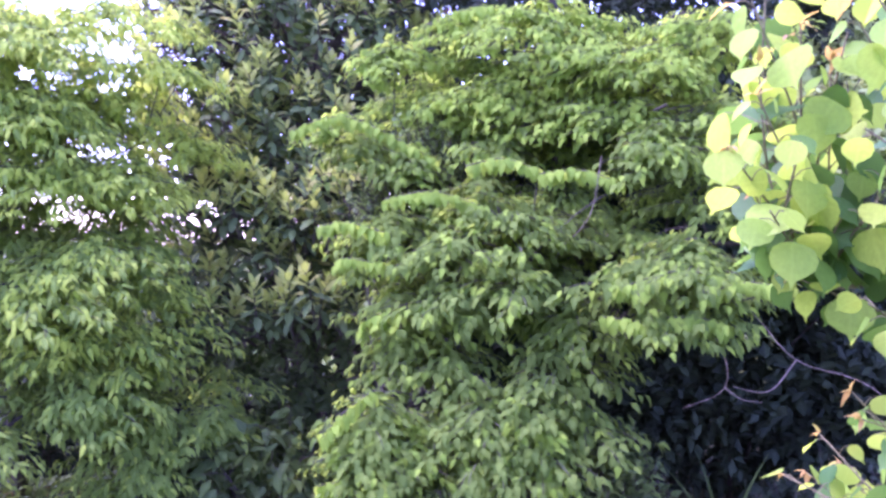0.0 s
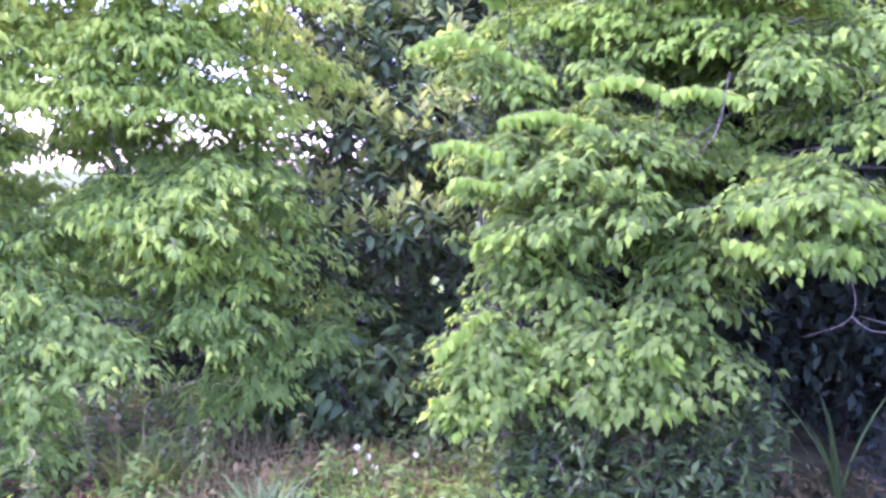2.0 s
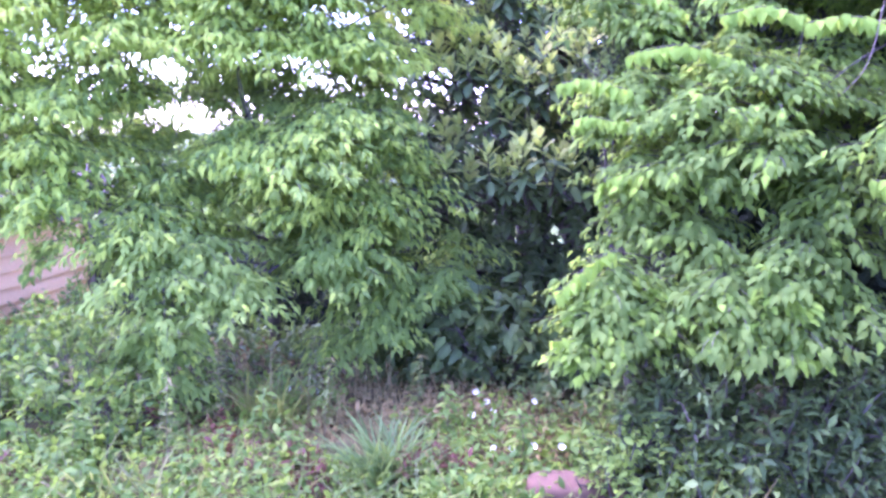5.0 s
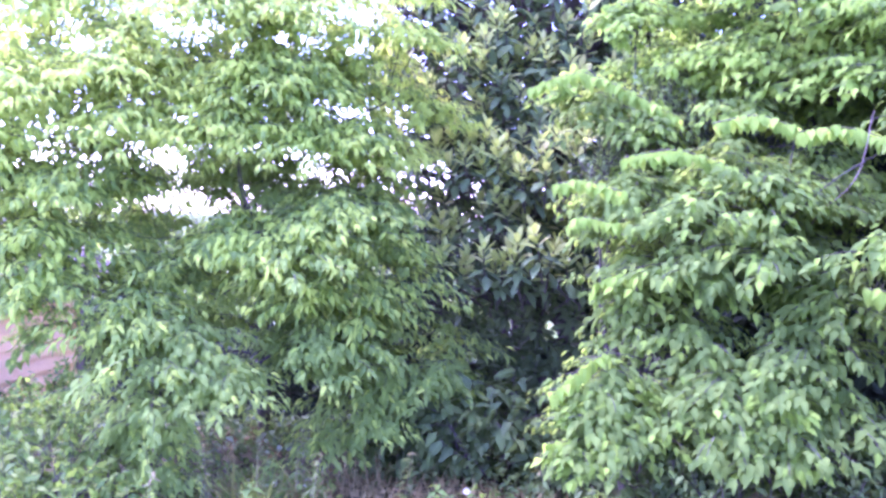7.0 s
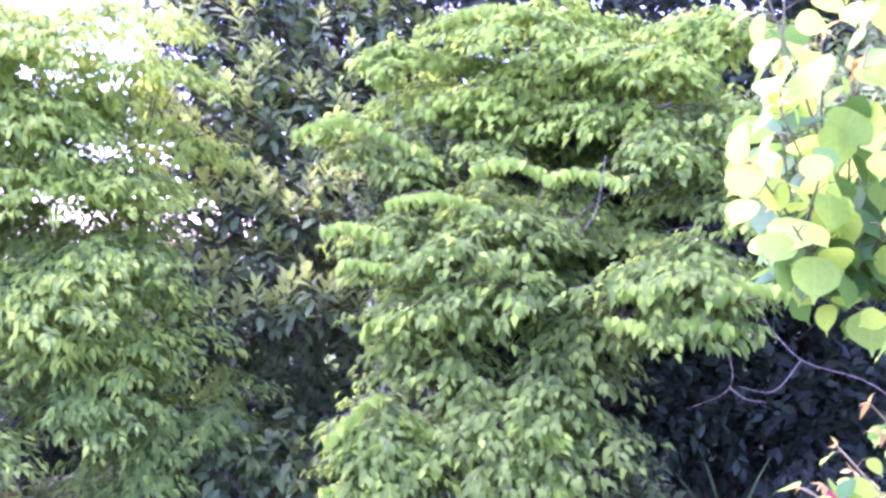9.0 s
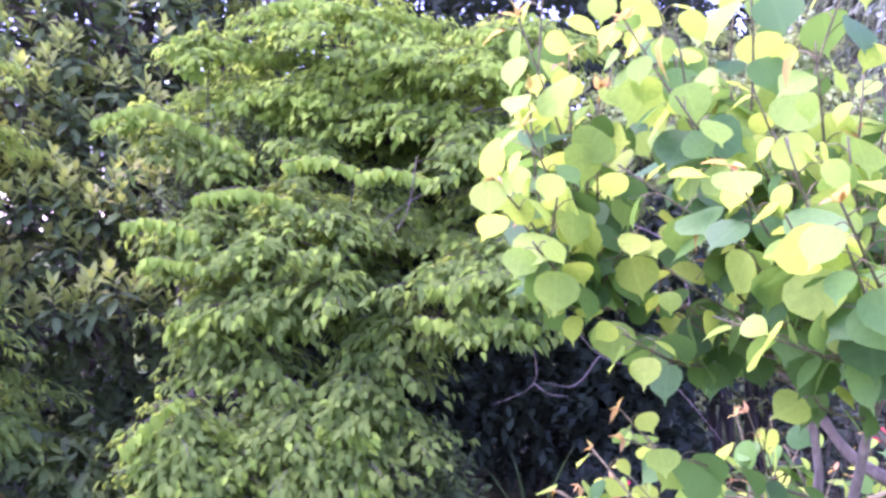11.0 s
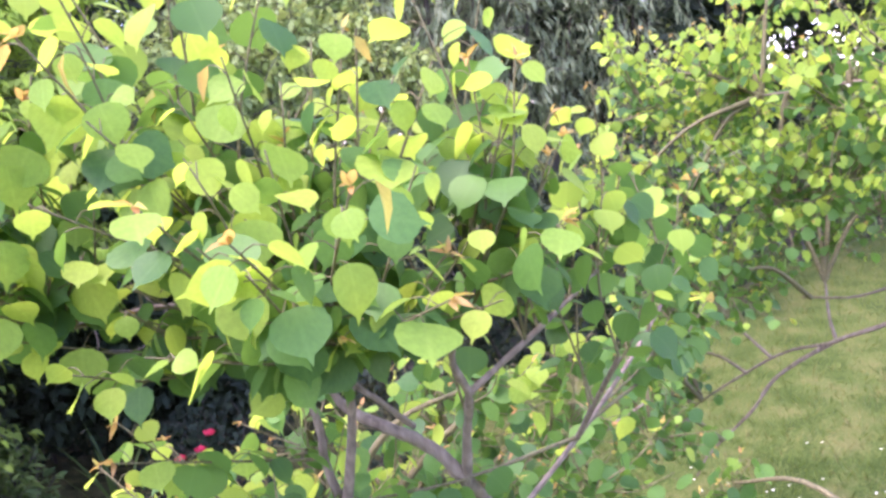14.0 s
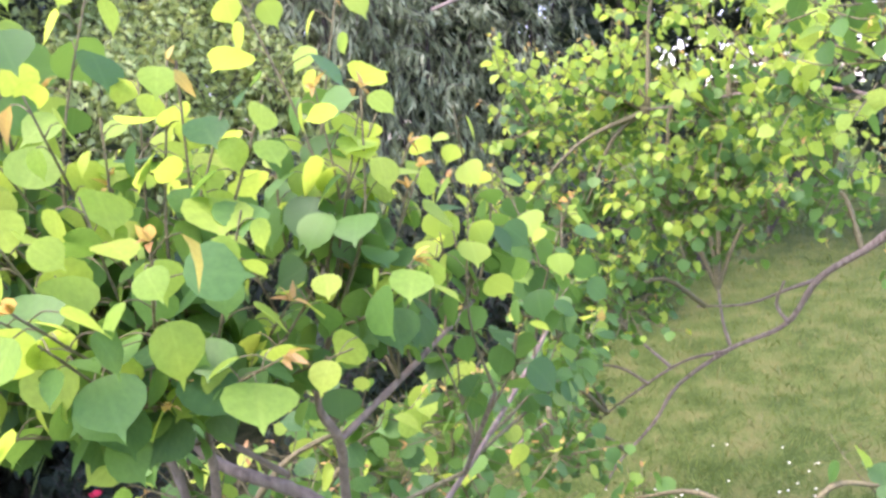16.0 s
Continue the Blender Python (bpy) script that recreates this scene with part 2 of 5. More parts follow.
    l.new(bp.outputs[0], p.inputs["Normal"])
    return m


GROUND = ground_material()

# ---------------------------------------------------------------- builders
R = np.random.default_rng(11)


def unit(v):
    v = np.asarray(v, float)
    return v / np.maximum(np.linalg.norm(v, axis=-1, keepdims=True), 1e-9)


def ease(a, b, v):
    s = np.clip((np.asarray(v, float) - a) / (b - a), 0, 1)
    return s * s * (3 - 2 * s)


def gz(x, y):
    """Height of the ground: a level garden that falls away behind the trees on the shed's side."""
    x, y = np.asarray(x, float), np.asarray(y, float)
    bumps = 0.02 * np.sin(1.7 * x + 0.6) * np.sin(1.3 * y) + 0.012 * np.sin(4.1 * x) * np.sin(3.7 * y + 1)
    bed = 0.10 * ease(2.4, 3.3, y) * ease(6.4, 5.6, y) * ease(2.8, 1.9, x) * ease(-3.6, -2.6, x)
    return bumps + bed - 1.1 * ease(6.2, 8.4, y) * ease(2.0, -1.0, x)


def mesh_from(name, verts, faces, material, uvs=None, smooth=True):
    """verts (n, 3); faces: a list of index arrays (m, 3) or (m, 4)."""
    me = bpy.data.meshes.new(name)
    loops = np.concatenate([f.ravel() for f in faces]).astype(np.int32)
    sizes = np.concatenate([np.full(len(f), f.shape[1]) for f in faces]).astype(np.int32)
    me.vertices.add(len(verts))
    me.vertices.foreach_set("co", np.asarray(verts, np.float32).ravel())
    me.loops.add(len(loops))
    me.loops.foreach_set("vertex_index", loops)
    me.polygons.add(len(sizes))
    me.polygons.foreach_set("loop_start", np.concatenate([[0], np.cumsum(sizes)[:-1]]).astype(np.int32))
    me.update(calc_edges=True)
    me.polygons.foreach_set("use_smooth", np.full(len(sizes), smooth))
    if uvs is not None:
        me.uv_layers.new(name="UVMap").data.foreach_set("uv", np.asarray(uvs, np.float32)[loops].ravel())
    me.materials.append(material)
    return me


class Blade:
    """A leaf's form: length 1 along x, normal z."""

    def __init__(self, width, rows, peak=0.4, tip=1.6, fold=0.18, curl=0.15, twist=0.0):
        s = np.linspace(0, 1, rows + 2)[1:-1]
        lean = math.log(0.5) / math.log(peak)
        half = 0.5 * width * np.sin(np.pi * s ** lean) ** (1 / tip)
        v, uv = [(0, 0, 0)], [(0, 0.5)]
        for a, h in zip(s, half):
            for side in (-1, 0, 1):
                v.append((a, side * h, fold * abs(side) * h * 2 - curl * a * a + twist * side * h * a))
                uv.append((a, 0.5 + 0.5 * side))
        v.append((1, 0, -curl))
        uv.append((1, 0.5))
        last = len(v) - 1
        tri, quad = [(0, 2, 1), (0, 3, 2)], []
        for r in range(rows - 1):
            b = 1 + 3 * r
            quad += [(b, b + 1, b + 4, b + 3), (b + 1, b + 2, b + 5, b + 4)]
        b = 1 + 3 * (rows - 1)
        tri += [(b, b + 1, last), (b + 1, b + 2, last)]
        self.v, self.uv = np.array(v, float), np.array(uv, float)
        self.tri, self.quad = np.array(tri), np.array(quad, int).reshape(-1, 4)


class Foliage:
    """Leaves gathered one by one: foot, direction of the tip, upper side, length."""

    def __init__(self):
        self.p, self.d, self.n, self.s = [], [], [], []

    def add(self, p, d, n, s):
        self.p.append(p), self.d.append(d), self.n.append(n), self.s.append(s)

    def arrays(self):
        p, d, n, s = np.array(self.p, float).reshape(-1, 3), unit(np.array(self.d, float).reshape(-1, 3)), np.array(self.n, float).reshape(-1, 3), np.array(self.s, float)
        y = unit(np.cross(n, d) + 1e-6)
        return p, np.stack([d, y, np.cross(d, y)], 1), s

    def build(self, parent, blades, material, name="leaf", rest="foliage", singles=0, nearest=(0.3, 0.2, 1.6)):
        if not self.p:
            return
        p, rot, s = self.arrays()
        order = np.argsort(np.linalg.norm(p - np.array(nearest), axis=1))
        if singles:
            forms = [mesh_from(name, b.v, [b.tri, b.quad], material, b.uv) for b in blades]
            for i in order[:singles]:
                ob = new(name, forms[i % len(forms)])
                m = np.eye(4)
                m[:3, :3], m[:3, 3] = rot[i].T * s[i], p[i]
                ob.parent = parent
                ob.matrix_world = Matrix(m)
                ob.matrix_basis = parent.matrix_basis.inverted() @ Matrix(m)
        left = order[singles:]
        if not len(left):
            return
        V, UV, TRI, QUAD, base = [], [], [], [], 0
        for k, b in enumerate(blades):
            idx = left[left % len(blades) == k]
            if not len(idx):
                continue
            v = p[idx][:, None] + s[idx][:, None, None] * np.einsum("vi,nij->nvj", b.v, rot[idx])
            off = base + np.arange(len(idx))[:, None, None] * len(b.v)
            V.append(v.reshape(-1, 3)), UV.append(np.tile(b.uv, (len(idx), 1)))
            TRI.append((b.tri[None] + off).reshape(-1, 3))
            if len(b.quad):
                QUAD.append((b.quad[None] + off).reshape(-1, 4))
            base += len(idx) * len(b.v)
        faces = [np.concatenate(TRI)] + ([np.concatenate(QUAD)] if QUAD else [])
        ob = new(rest, mesh_from(rest, np.concatenate(V), faces, material, np.concatenate(UV)))
        ob.parent = parent
        ob.matrix_basis = parent.matrix_basis.inverted()
        tagged(ob, kind="stuff")
        return ob


def curve(points, steps=5):
    """A smooth line through the points."""
    p = np.array(points, float)
    if len(p) < 3:
        return np.array([p[0] + (p[-1] - p[0]) * k / steps for k in range(steps + 1)])
    q = np.vstack([2 * p[0] - p[1], p, 2 * p[-1] - p[-2]])
    out = []
    for i in range(1, len(q) - 2):
        for k in range(steps):
            t = k / steps
            out.append(0.5 * (2 * q[i] + (q[i + 1] - q[i - 1]) * t + (2 * q[i - 1] - 5 * q[i] + 4 * q[i + 1] - q[i + 2]) * t * t
                              + (3 * q[i] - q[i - 1] - 3 * q[i + 1] + q[i + 2]) * t ** 3))
    return np.array(out + [p[-1]])


class Wood:
    """Tapered round stems gathered into one mesh."""

    def __init__(self):
        self.v, self.f, self.n = [], [], 0

    def stem(self, line, r0, r1, sides=6, knots=0.06):
        line = np.asarray(line, float)
        k = len(line)
        t = unit(np.gradient(line, axis=0))
        a = unit(np.cross(t, (0.31, 0.17, 0.93)))
        b = np.cross(t, a)
        r = np.linspace(r0, r1, k) * (1 + knots * R.standard_normal(k))
        ang = np.linspace(0, 2 * np.pi, sides, endpoint=False)
        ring = line[:, None] + r[:, None, None] * (np.cos(ang)[None, :, None] * a[:, None] + np.sin(ang)[None, :, None] * b[:, None])
        self.v.append(ring.reshape(-1, 3))
        self.v.append(line[-1:] + t[-1:] * r1)
        i = np.arange((k - 1) * sides).reshape(k - 1, sides)
        j = np.roll(i, -1, axis=1)
        self.f.append(self.n + np.stack([i, j, j + sides, i + sides], -1).reshape(-1, 4))
        top = (k - 1) * sides
        cap = np.array([(top + s, top + (s + 1) % sides, k * sides, k * sides) for s in range(sides)])
        self.f.append(None)
        self.f[-1] = self.n + cap
        self.n += k * sides + 1

    def build(self, name, parent, material, label=""):
        if not self.n:
            return
        quads = [f for f in self.f if (f[:, 2] != f[:, 3]).all()]
        caps = [f[:, :3] for f in self.f if not (f[:, 2] != f[:, 3]).all()]
        ob = new(name, mesh_from(name, np.concatenate(self.v), [np.concatenate(quads), np.concatenate(caps)], material))
        ob.parent = parent
        ob.matrix_basis = parent.matrix_basis.inverted() if parent.parent is None else Matrix()
        return tagged(ob, label)


def thing(name, x, y, label, category, z=None, group="", kind=""):
    ob = new(name)
    ob.empty_display_size = 0.1
    ob.matrix_basis = pose(x, y, float(gz(x, y)) if z is None else z)
    return tagged(ob, label, category, group, kind)


def part(name, bm, material, parent, label=""):
    me = bpy.data.meshes.new(name)
    bm.to_mesh(me)
    bm.free()
    me.materials.append(material)
    ob = new(name, me)
    ob.parent = parent
    ob.matrix_basis = parent.matrix_basis.inverted() if parent.parent is None else Matrix()
    return tagged(ob, label)


def block(size, at, bevel=0.0, turn=0.0):
    """A bevelled box about a centre, turned about z."""
    bm = bmesh.new()
    bmesh.ops.create_cube(bm, size=1)
    bmesh.ops.scale(bm, vec=size, verts=bm.verts)
    if bevel:
        bmesh.ops.bevel(bm, geom=bm.edges, offset=bevel, segments=2, affect="EDGES")
    bmesh.ops.transform(bm, matrix=pose(*at, 0, 0, turn), verts=bm.verts)
    return bm


OVATE = [Blade(0.58, 2, 0.36, 1.0, 0.16, c, w) for c, w in ((0.22, 0.0), (0.4, 0.15), (0.6, -0.15))]
LANCE = [Blade(0.42, 2, 0.36, 1.0, 0.2, c, w) for c, w in ((0.25, 0.0), (0.45, 0.15), (0.65, -0.15))]
FINE = [Blade(0.42, 1, 0.36, 1.0, 0.2, c, w) for c, w in ((0.25, 0.0), (0.45, 0.15), (0.65, -0.15))]
LEAFLET = [Blade(0.55, 1, 0.4, 1.1, 0.16, c, w) for c, w in ((0.22, 0.0), (0.4, 0.15), (0.55, -0.15))]
OVAL = [Blade(0.36, 3, 0.52, 1.5, 0.14, c, 0.0) for c in (0.05, 0.15, 0.28)]
SMALL = [Blade(0.56, 1, 0.45, 1.3, 0.15, c) for c in (0.1, 0.3)]
MEDIUM = [Blade(0.5, 2, 0.45, 1.3, 0.15, c) for c in (0.1, 0.3)]
NARROW = [Blade(0.16, 1, 0.45, 1.4, 0.15, c) for c in (0.1, 0.35)]
STRAP = [Blade(0.03, 4, 0.3, 3.0, 0.2, c) for c in (0.2, 0.5, 0.8)]
SWORD = [Blade(0.09, 4, 0.4, 2.4, 0.25, c) for c in (0.02, 0.12)]
STALK = [Blade(0.02, 3, 0.3, 3.0, 0.1, c) for c in (0.05, 0.25)]


def Rhomb(curl, twist, wide=1.1):
    """Broad leaf, widest below the middle, drawn out into a slender point."""
    leaf = Blade(1.0, 6, 0.4, 1.5, 0.0, curl, twist)
    s = np.array([0.04, 0.17, 0.38, 0.58, 0.73, 0.83])
    h = wide * 0.5 * np.array([0.46, 0.86, 1.0, 0.88, 0.50, 0.13])
    for r in range(6):
        for j, side in enumerate((-1, 0, 1)):
            i = 1 + 3 * r + j
            leaf.v[i] = (s[r], side * h[r], 0.12 * abs(side) * h[r] - curl * s[r] ** 2 + twist * side * h[r] * s[r])
            leaf.uv[i] = (s[r], 0.5 + 0.5 * side * h[r] / (0.5 * wide))
    return leaf


RHOMB = [Rhomb(0.06, 0.0, 1.0), Rhomb(0.16, 0.15, 1.02), Rhomb(0.28, -0.2, 0.96), Rhomb(0.1, 0.3, 1.08)]
ROUND = [Blade(0.98, 3, 0.42, 1.5, 0.1, c, w) for c, w in ((0.08, 0.0), (0.18, 0.15), (0.28, -0.2))]


def tier(fol, fresh_lit, wood, fine, foot, centre, width, size=0.058, dense=1.0, droop=1.0, tone=None):
    """One mound of a tree that grows in tiers: a bough that runs out level and three flat layers of leafy twigs that droop at the rim."""
    foot, centre = np.array(foot, float), np.array(centre, float)
    out = centre - foot
    out[2] = 0
    reach = np.linalg.norm(out)
    out = unit(out + np.array((0.0, -0.25, 0.0)))
    side = np.array((out[1], -out[0], 0))
    up = np.array((0, 0, 1.0))
    bend = foot * 0.5 + centre * 0.5 + up * 0.10 * reach
    line = curve([foot, bend, centre - out * width * 0.3, centre, centre + out * width * 0.35 - up * 0.04 * width], 4)
    wood.stem(line, 0.003 + 0.004 * reach, 0.0015, 5)
    leaves = int(1500 * width * width * dense * (0.058 / size) ** 2) + 24
    twigs = max(6, leaves // 9)
    if tone is None:
        tone = R.choice((0.08, 0.4, 0.9), p=(0.38, 0.34, 0.28)) if dense > 0.6 else 0.1
    wave = R.uniform(0, 2 * math.pi, 3)
    tilt = R.uniform(-0.35, 0.0)
    for _ in range(twigs):
        k = R.choice(3, p=(0.3, 0.42, 0.28))
        v = R.standard_normal(2) + (0.3, 0.0)
        ang = math.atan2(v[1], v[0])
        rim = (0.42, 0.62, 0.6)[k] * width * (1 + 0.2 * math.sin(2 * ang + wave[0]) + 0.16 * math.sin(3 * ang + wave[1]) + 0.12 * math.sin(6 * ang + wave[2]))
        r = 0.2 + 0.84 * R.random() ** 0.55
        flat = math.cos(ang) * out + math.sin(ang) * side
        tip = centre + flat * rim * r + up * width * ((0.10, 0.02, -0.08)[k] + tilt * r * math.cos(ang) * 0.6 - 0.15 * r * r + 0.03 * R.standard_normal())
        root = tip - flat * min(0.15, rim * r) + up * 0.035
        if R.random() < 0.5:
            fine.stem(curve([root, root * 0.4 + tip * 0.6 + up * 0.012, tip], 2), 0.0022, 0.0010, 3)
        across = np.array((flat[1], -flat[0], 0))
        for j in range(9):
            a = j / 8
            s = 1 if j % 2 else -1
            q = root + (tip - root) * (0.1 + 0.9 * a) + 0.012 * R.standard_normal(3)
            d = flat * (0.35 + 0.6 * a) + across * s * R.uniform(0.4, 1.0) * (1 - 0.7 * a) - up * droop * (0.1 + 0.5 * r ** 3) * R.uniform(0.4, 1.6) + 0.12 * R.standard_normal(3)
            n = up + flat * 0.55 + np.array((0, -0.25, 0)) + 0.16 * R.standard_normal(3)
            # tone sets the share of lighter leaves: new growth and painted-in light
            young = R.random() < tone * (0.4 + 0.5 * r)
            (fresh_lit if young else fol).add(q, d, n, size * R.uniform(0.7, 1.2))


def shrub(fol, wood, centre, radii, twigs, size, per=10, hang=0.0, upward=0.4, spread=0.5, shell=0.55, foot=None, twig_len=0.35, rad=0.004):
    """A rounded mass of leafy twigs that start inside and end at an uneven outline."""
    centre, radii = np.array(centre, float), np.array(radii, float)
    foot = np.array(foot, float) if foot is not None else centre - np.array((0, 0, radii[2]))
    lobes = unit(R.standard_normal((14, 3)))
    for _ in range(twigs):
        d = unit(R.standard_normal(3))
        swell = 0.82 + 0.28 * max(0.0, float(np.max(lobes @ d)) - 0.55) / 0.45
        tip = centre + radii * d * swell * (shell + (1 - shell) * R.random() ** 0.5)
        if tip[2] < float(gz(tip[0], tip[1])) + 0.03:
            continue
        way = unit(d * radii / radii.max() + np.array((0, 0, upward)) + 0.35 * R.standard_normal(3))
        root = tip - way * twig_len * R.uniform(0.7, 1.3)
        mid = (root + tip) / 2 + 0.03 * R.standard_normal(3)
        if wood is not None:
            wood.stem(curve([root, mid, tip], 2), rad, rad * 0.3, 3)
        for j in range(per):
            a = (j + 0.5 * R.random()) / per
            q = root + (tip - root) * a
            sd = unit(np.cross(way, R.standard_normal(3)))
            ld = way * R.uniform(0.2, 0.8) + sd * spread * 1.4 + np.array((0, 0, -hang))
            fol.add(q, ld, np.array((0, 0, 1.0)) + 0.6 * R.standard_normal(3), size * R.uniform(0.65, 1.2))


def limbs(make, foot, centre, radii, count, r0):
    """Main stems inside a mass, from its foot outwards; each is handed to make() as it is done."""
    foot = np.array(foot, float)
    for k in range(count):
        d = unit(R.standard_normal(3) * (1, 1, 0.5) + np.array((0, 0, 0.6)))
        tip = np.array(centre) + np.array(radii) * d * R.uniform(0.4, 0.85)
        root = foot + np.array((*(0.55 * (np.array(centre) - foot)[:2]), 0)) + R.standard_normal(3) * np.array((0.12, 0.12, 0)) * radii
        root[2] = float(gz(root[0], root[1])) - 0.04
        mid = root * 0.5 + tip * 0.5 + 0.12 * R.standard_normal(3) * np.array(radii)
        w = Wood()
        w.stem(curve([root, mid, tip], 5), r0 * R.uniform(0.6, 1), r0 * 0.15, 6)
        make(w)

# ---------------------------------------------------------------- ground
def build_ground():
    g = np.concatenate([-np.geomspace(400, 9, 14), np.linspace(-8, 14, 111), np.geomspace(15, 400, 14)])
    x, y = np.meshgrid(g, g, indexing="ij")
    z = gz(x, y) + 0.006 * R.standard_normal(x.shape)
    k = len(g)
    i = np.arange(k * k).reshape(k, k)
    quads = np.stack([i[:-1, :-1], i[1:, :-1], i[1:, 1:], i[:-1, 1:]], -1).reshape(-1, 4)
    ob = new("ground", mesh_from("ground", np.stack([x, y, z], -1).reshape(-1, 3), [quads], GROUND))
    return tagged(ob, "garden ground with green lawn and a dry brown flower bed", "ground", kind="structure")


build_ground()


# ---------------------------------------------------------------- shed
def build_shed():
    shed = thing("shed", -4.12, 7.0, "small shed with pink lap siding and a brown shingle roof", "shed", z=-1.1)
    x, y0, y1 = -4.12, 3.2, 7.68
    mid, long = (y0 + y1) / 2, y1 - y0
    wall = part("wall", block((0.10, long, 1.95), (x - 0.07, mid, -0.2)), SIDING, shed)
    back = block((1.9, 0.10, 1.95), (x - 1.06, y1 - 0.05, -0.2))
    part("wall", back, SIDING, shed)
    board = None
    for k in range(15):
        z = -1.12 + 0.125 * k
        if board is None:
            bm = bmesh.new()
            prof = [(-0.018, 0.0), (0.024, 0.0), (0.026, 0.012), (-0.006, 0.128), (-0.018, 0.128)]
            ends = [[bm.verts.new((px, yy, pz)) for px, pz in prof] for yy in (y0, y1 - 0.09)]
            for a in range(5):
                bm.faces.new((ends[0][a], ends[1][a], ends[1][(a + 1) % 5], ends[0][(a + 1) % 5]))
            bm.faces.new(ends[0]), bm.faces.new(ends[1][::-1])
            bmesh.ops.recalc_face_normals(bm, faces=bm.faces)
            board = part("siding_board", bm, SIDING, wall)
            boards = board
        else:
            board = new("siding_board", boards.data)
            board.parent = wall
        board.matrix_basis = pose(x, 0, z)
    part("corner_trim", block((0.05, 0.09, 1.95), (x + 0.008, y1 - 0.045, -0.2), 0.004), TRIM, shed, "weathered corner board")
    part("fascia", block((0.04, long + 0.5, 0.14), (x + 0.26, mid, 0.83), 0.006), TRIM, shed)
    bm = bmesh.new()
    rows, n = 9, 22
    for r in range(rows):
        for c in range(n):
            a = c * (long + 0.5) / n + y0 - 0.25 + (0.1 if r % 2 else 0)
            w, d = (long + 0.5) / n - 0.008, 0.17
            ux, uz = x + 0.28 - r * 0.13, 0.92 + r * 0.075
            lift = 0.004 * R.random()
            v = [bm.verts.new(q) for q in ((ux, a, uz + lift), (ux, a + w, uz + lift), (ux - d, a + w, uz + 0.098 - 0.012), (ux - d, a, uz + 0.098 - 0.012))]
            u = [bm.verts.new(q.co - Vector((0.005, 0, 0.011))) for q in v]
            bm.faces.new(v), bm.faces.new((v[0], u[0], u[1], v[1])), bm.faces.new((v[0], v[3], u[3], u[0])), bm.faces.new((v[1], u[1], u[2], v[2]))
    roof = part("roof", block((0.02, 0.02, 0.02), (x, mid, 0.9)), SHINGLE, shed)
    tagged(part("shingles", bm, SHINGLE, roof), kind="stuff")
    slab = bmesh.new()
    q = [(x + 0.3, 0.88), (x - 1.05, 1.64), (x - 2.4, 0.88), (x - 2.4, 0.84), (x - 1.05, 1.60), (x + 0.3, 0.84)]
    e = [[slab.verts.new((px, yy, pz)) for px, pz in q] for yy in (y0 - 0.27, y1 + 0.22)]
    for a in range(6):
        slab.faces.new((e[0][a], e[1][a], e[1][(a + 1) % 6], e[0][(a + 1) % 6]))
    slab.faces.new(e[0]), slab.faces.new(e[1][::-1])
    bmesh.ops.recalc_face_normals(slab, faces=slab.faces)
    slab.to_mesh(roof.data)
    slab.free()
    gable = bmesh.new()
    tri = [gable.verts.new(c) for c in ((x - 0.02, y1 - 0.03, 0.775), (x - 2.0, y1 - 0.03, 0.775), (x - 1.02, y1 - 0.03, 1.5))]
    tri2 = [gable.verts.new(c.co - Vector((0, 0.06, 0))) for c in tri]
    gable.faces.new(tri), gable.faces.new(tri2[::-1])
    for a in range(3):
        gable.faces.new((tri[a], tri2[a], tri2[(a + 1) % 3], tri[(a + 1) % 3]))
    part("gable", gable, SIDING, shed)


build_shed()


# ---------------------------------------------------------------- trees that grow in tiers
def tiered_tree(tree, trunk_line, r0, sprays, fill, leaf_mat, new_lit_mat, blades, size, bark, forks=(), droop=1.0, garlands=()):
    wood = Wood()
    line = curve(trunk_line, 6)
    wood.stem(line, r0, r0 * 0.3, 10, 0.05)
    wood.build("trunk", tree, bark)
    frame_ = [line[len(line) // 5:]]
    for f in forks:
        w = Wood()
        c = curve(f, 6)
        w.stem(c, r0 * 0.38, r0 * 0.12, 8, 0.05)
        w.build("limb", tree, bark)
        frame_.append(c[2:])
    frame_ = np.concatenate(frame_)
    fol, fresh_lit, fine = Foliage(), Foliage(), Wood()
    for k, (x, y, z, w, *thin) in enumerate(list(sprays) + list(fill)):
        c = np.array((x, y, z))
        cost = np.linalg.norm(frame_ - c, axis=1) + np.where(frame_[:, 2] > z + 0.02, 1.0, 0.0) + np.where(np.linalg.norm(frame_ - c, axis=1) < 0.25, 1.0, 0.0)
        foot = frame_[np.argmin(cost)]
        wd = Wood()
        tier(fol, fresh_lit, wd, fine, foot, (x, y, z), w, size, thin[0] if thin else 1.0 if k < len(sprays) else 0.55, droop, thin[1] if len(thin) > 1 else None)
        wd.build("branch", tree, bark)
    for g in garlands:
        c = np.array(g[-1])
        foot = frame_[np.argmin(np.linalg.norm(frame_ - c, axis=1) + np.where(frame_[:, 2] > c[2] + 0.1, 1.0, 0.0))]
        wd = Wood()
        wd.stem(curve([foot, (foot + c) / 2 + (0, 0, 0.03), c], 4), 0.0032, 0.0025, 5)
        garland(fresh_lit, wd, g, size)
        wd.build("branch", tree, bark)
    tagged(fine.build("twig_mass", tree, bark), kind="stuff")
    fol.build(tree, blades, leaf_mat, singles=300)
    fresh_lit.build(tree, blades, new_lit_mat, rest="new_foliage", singles=300)


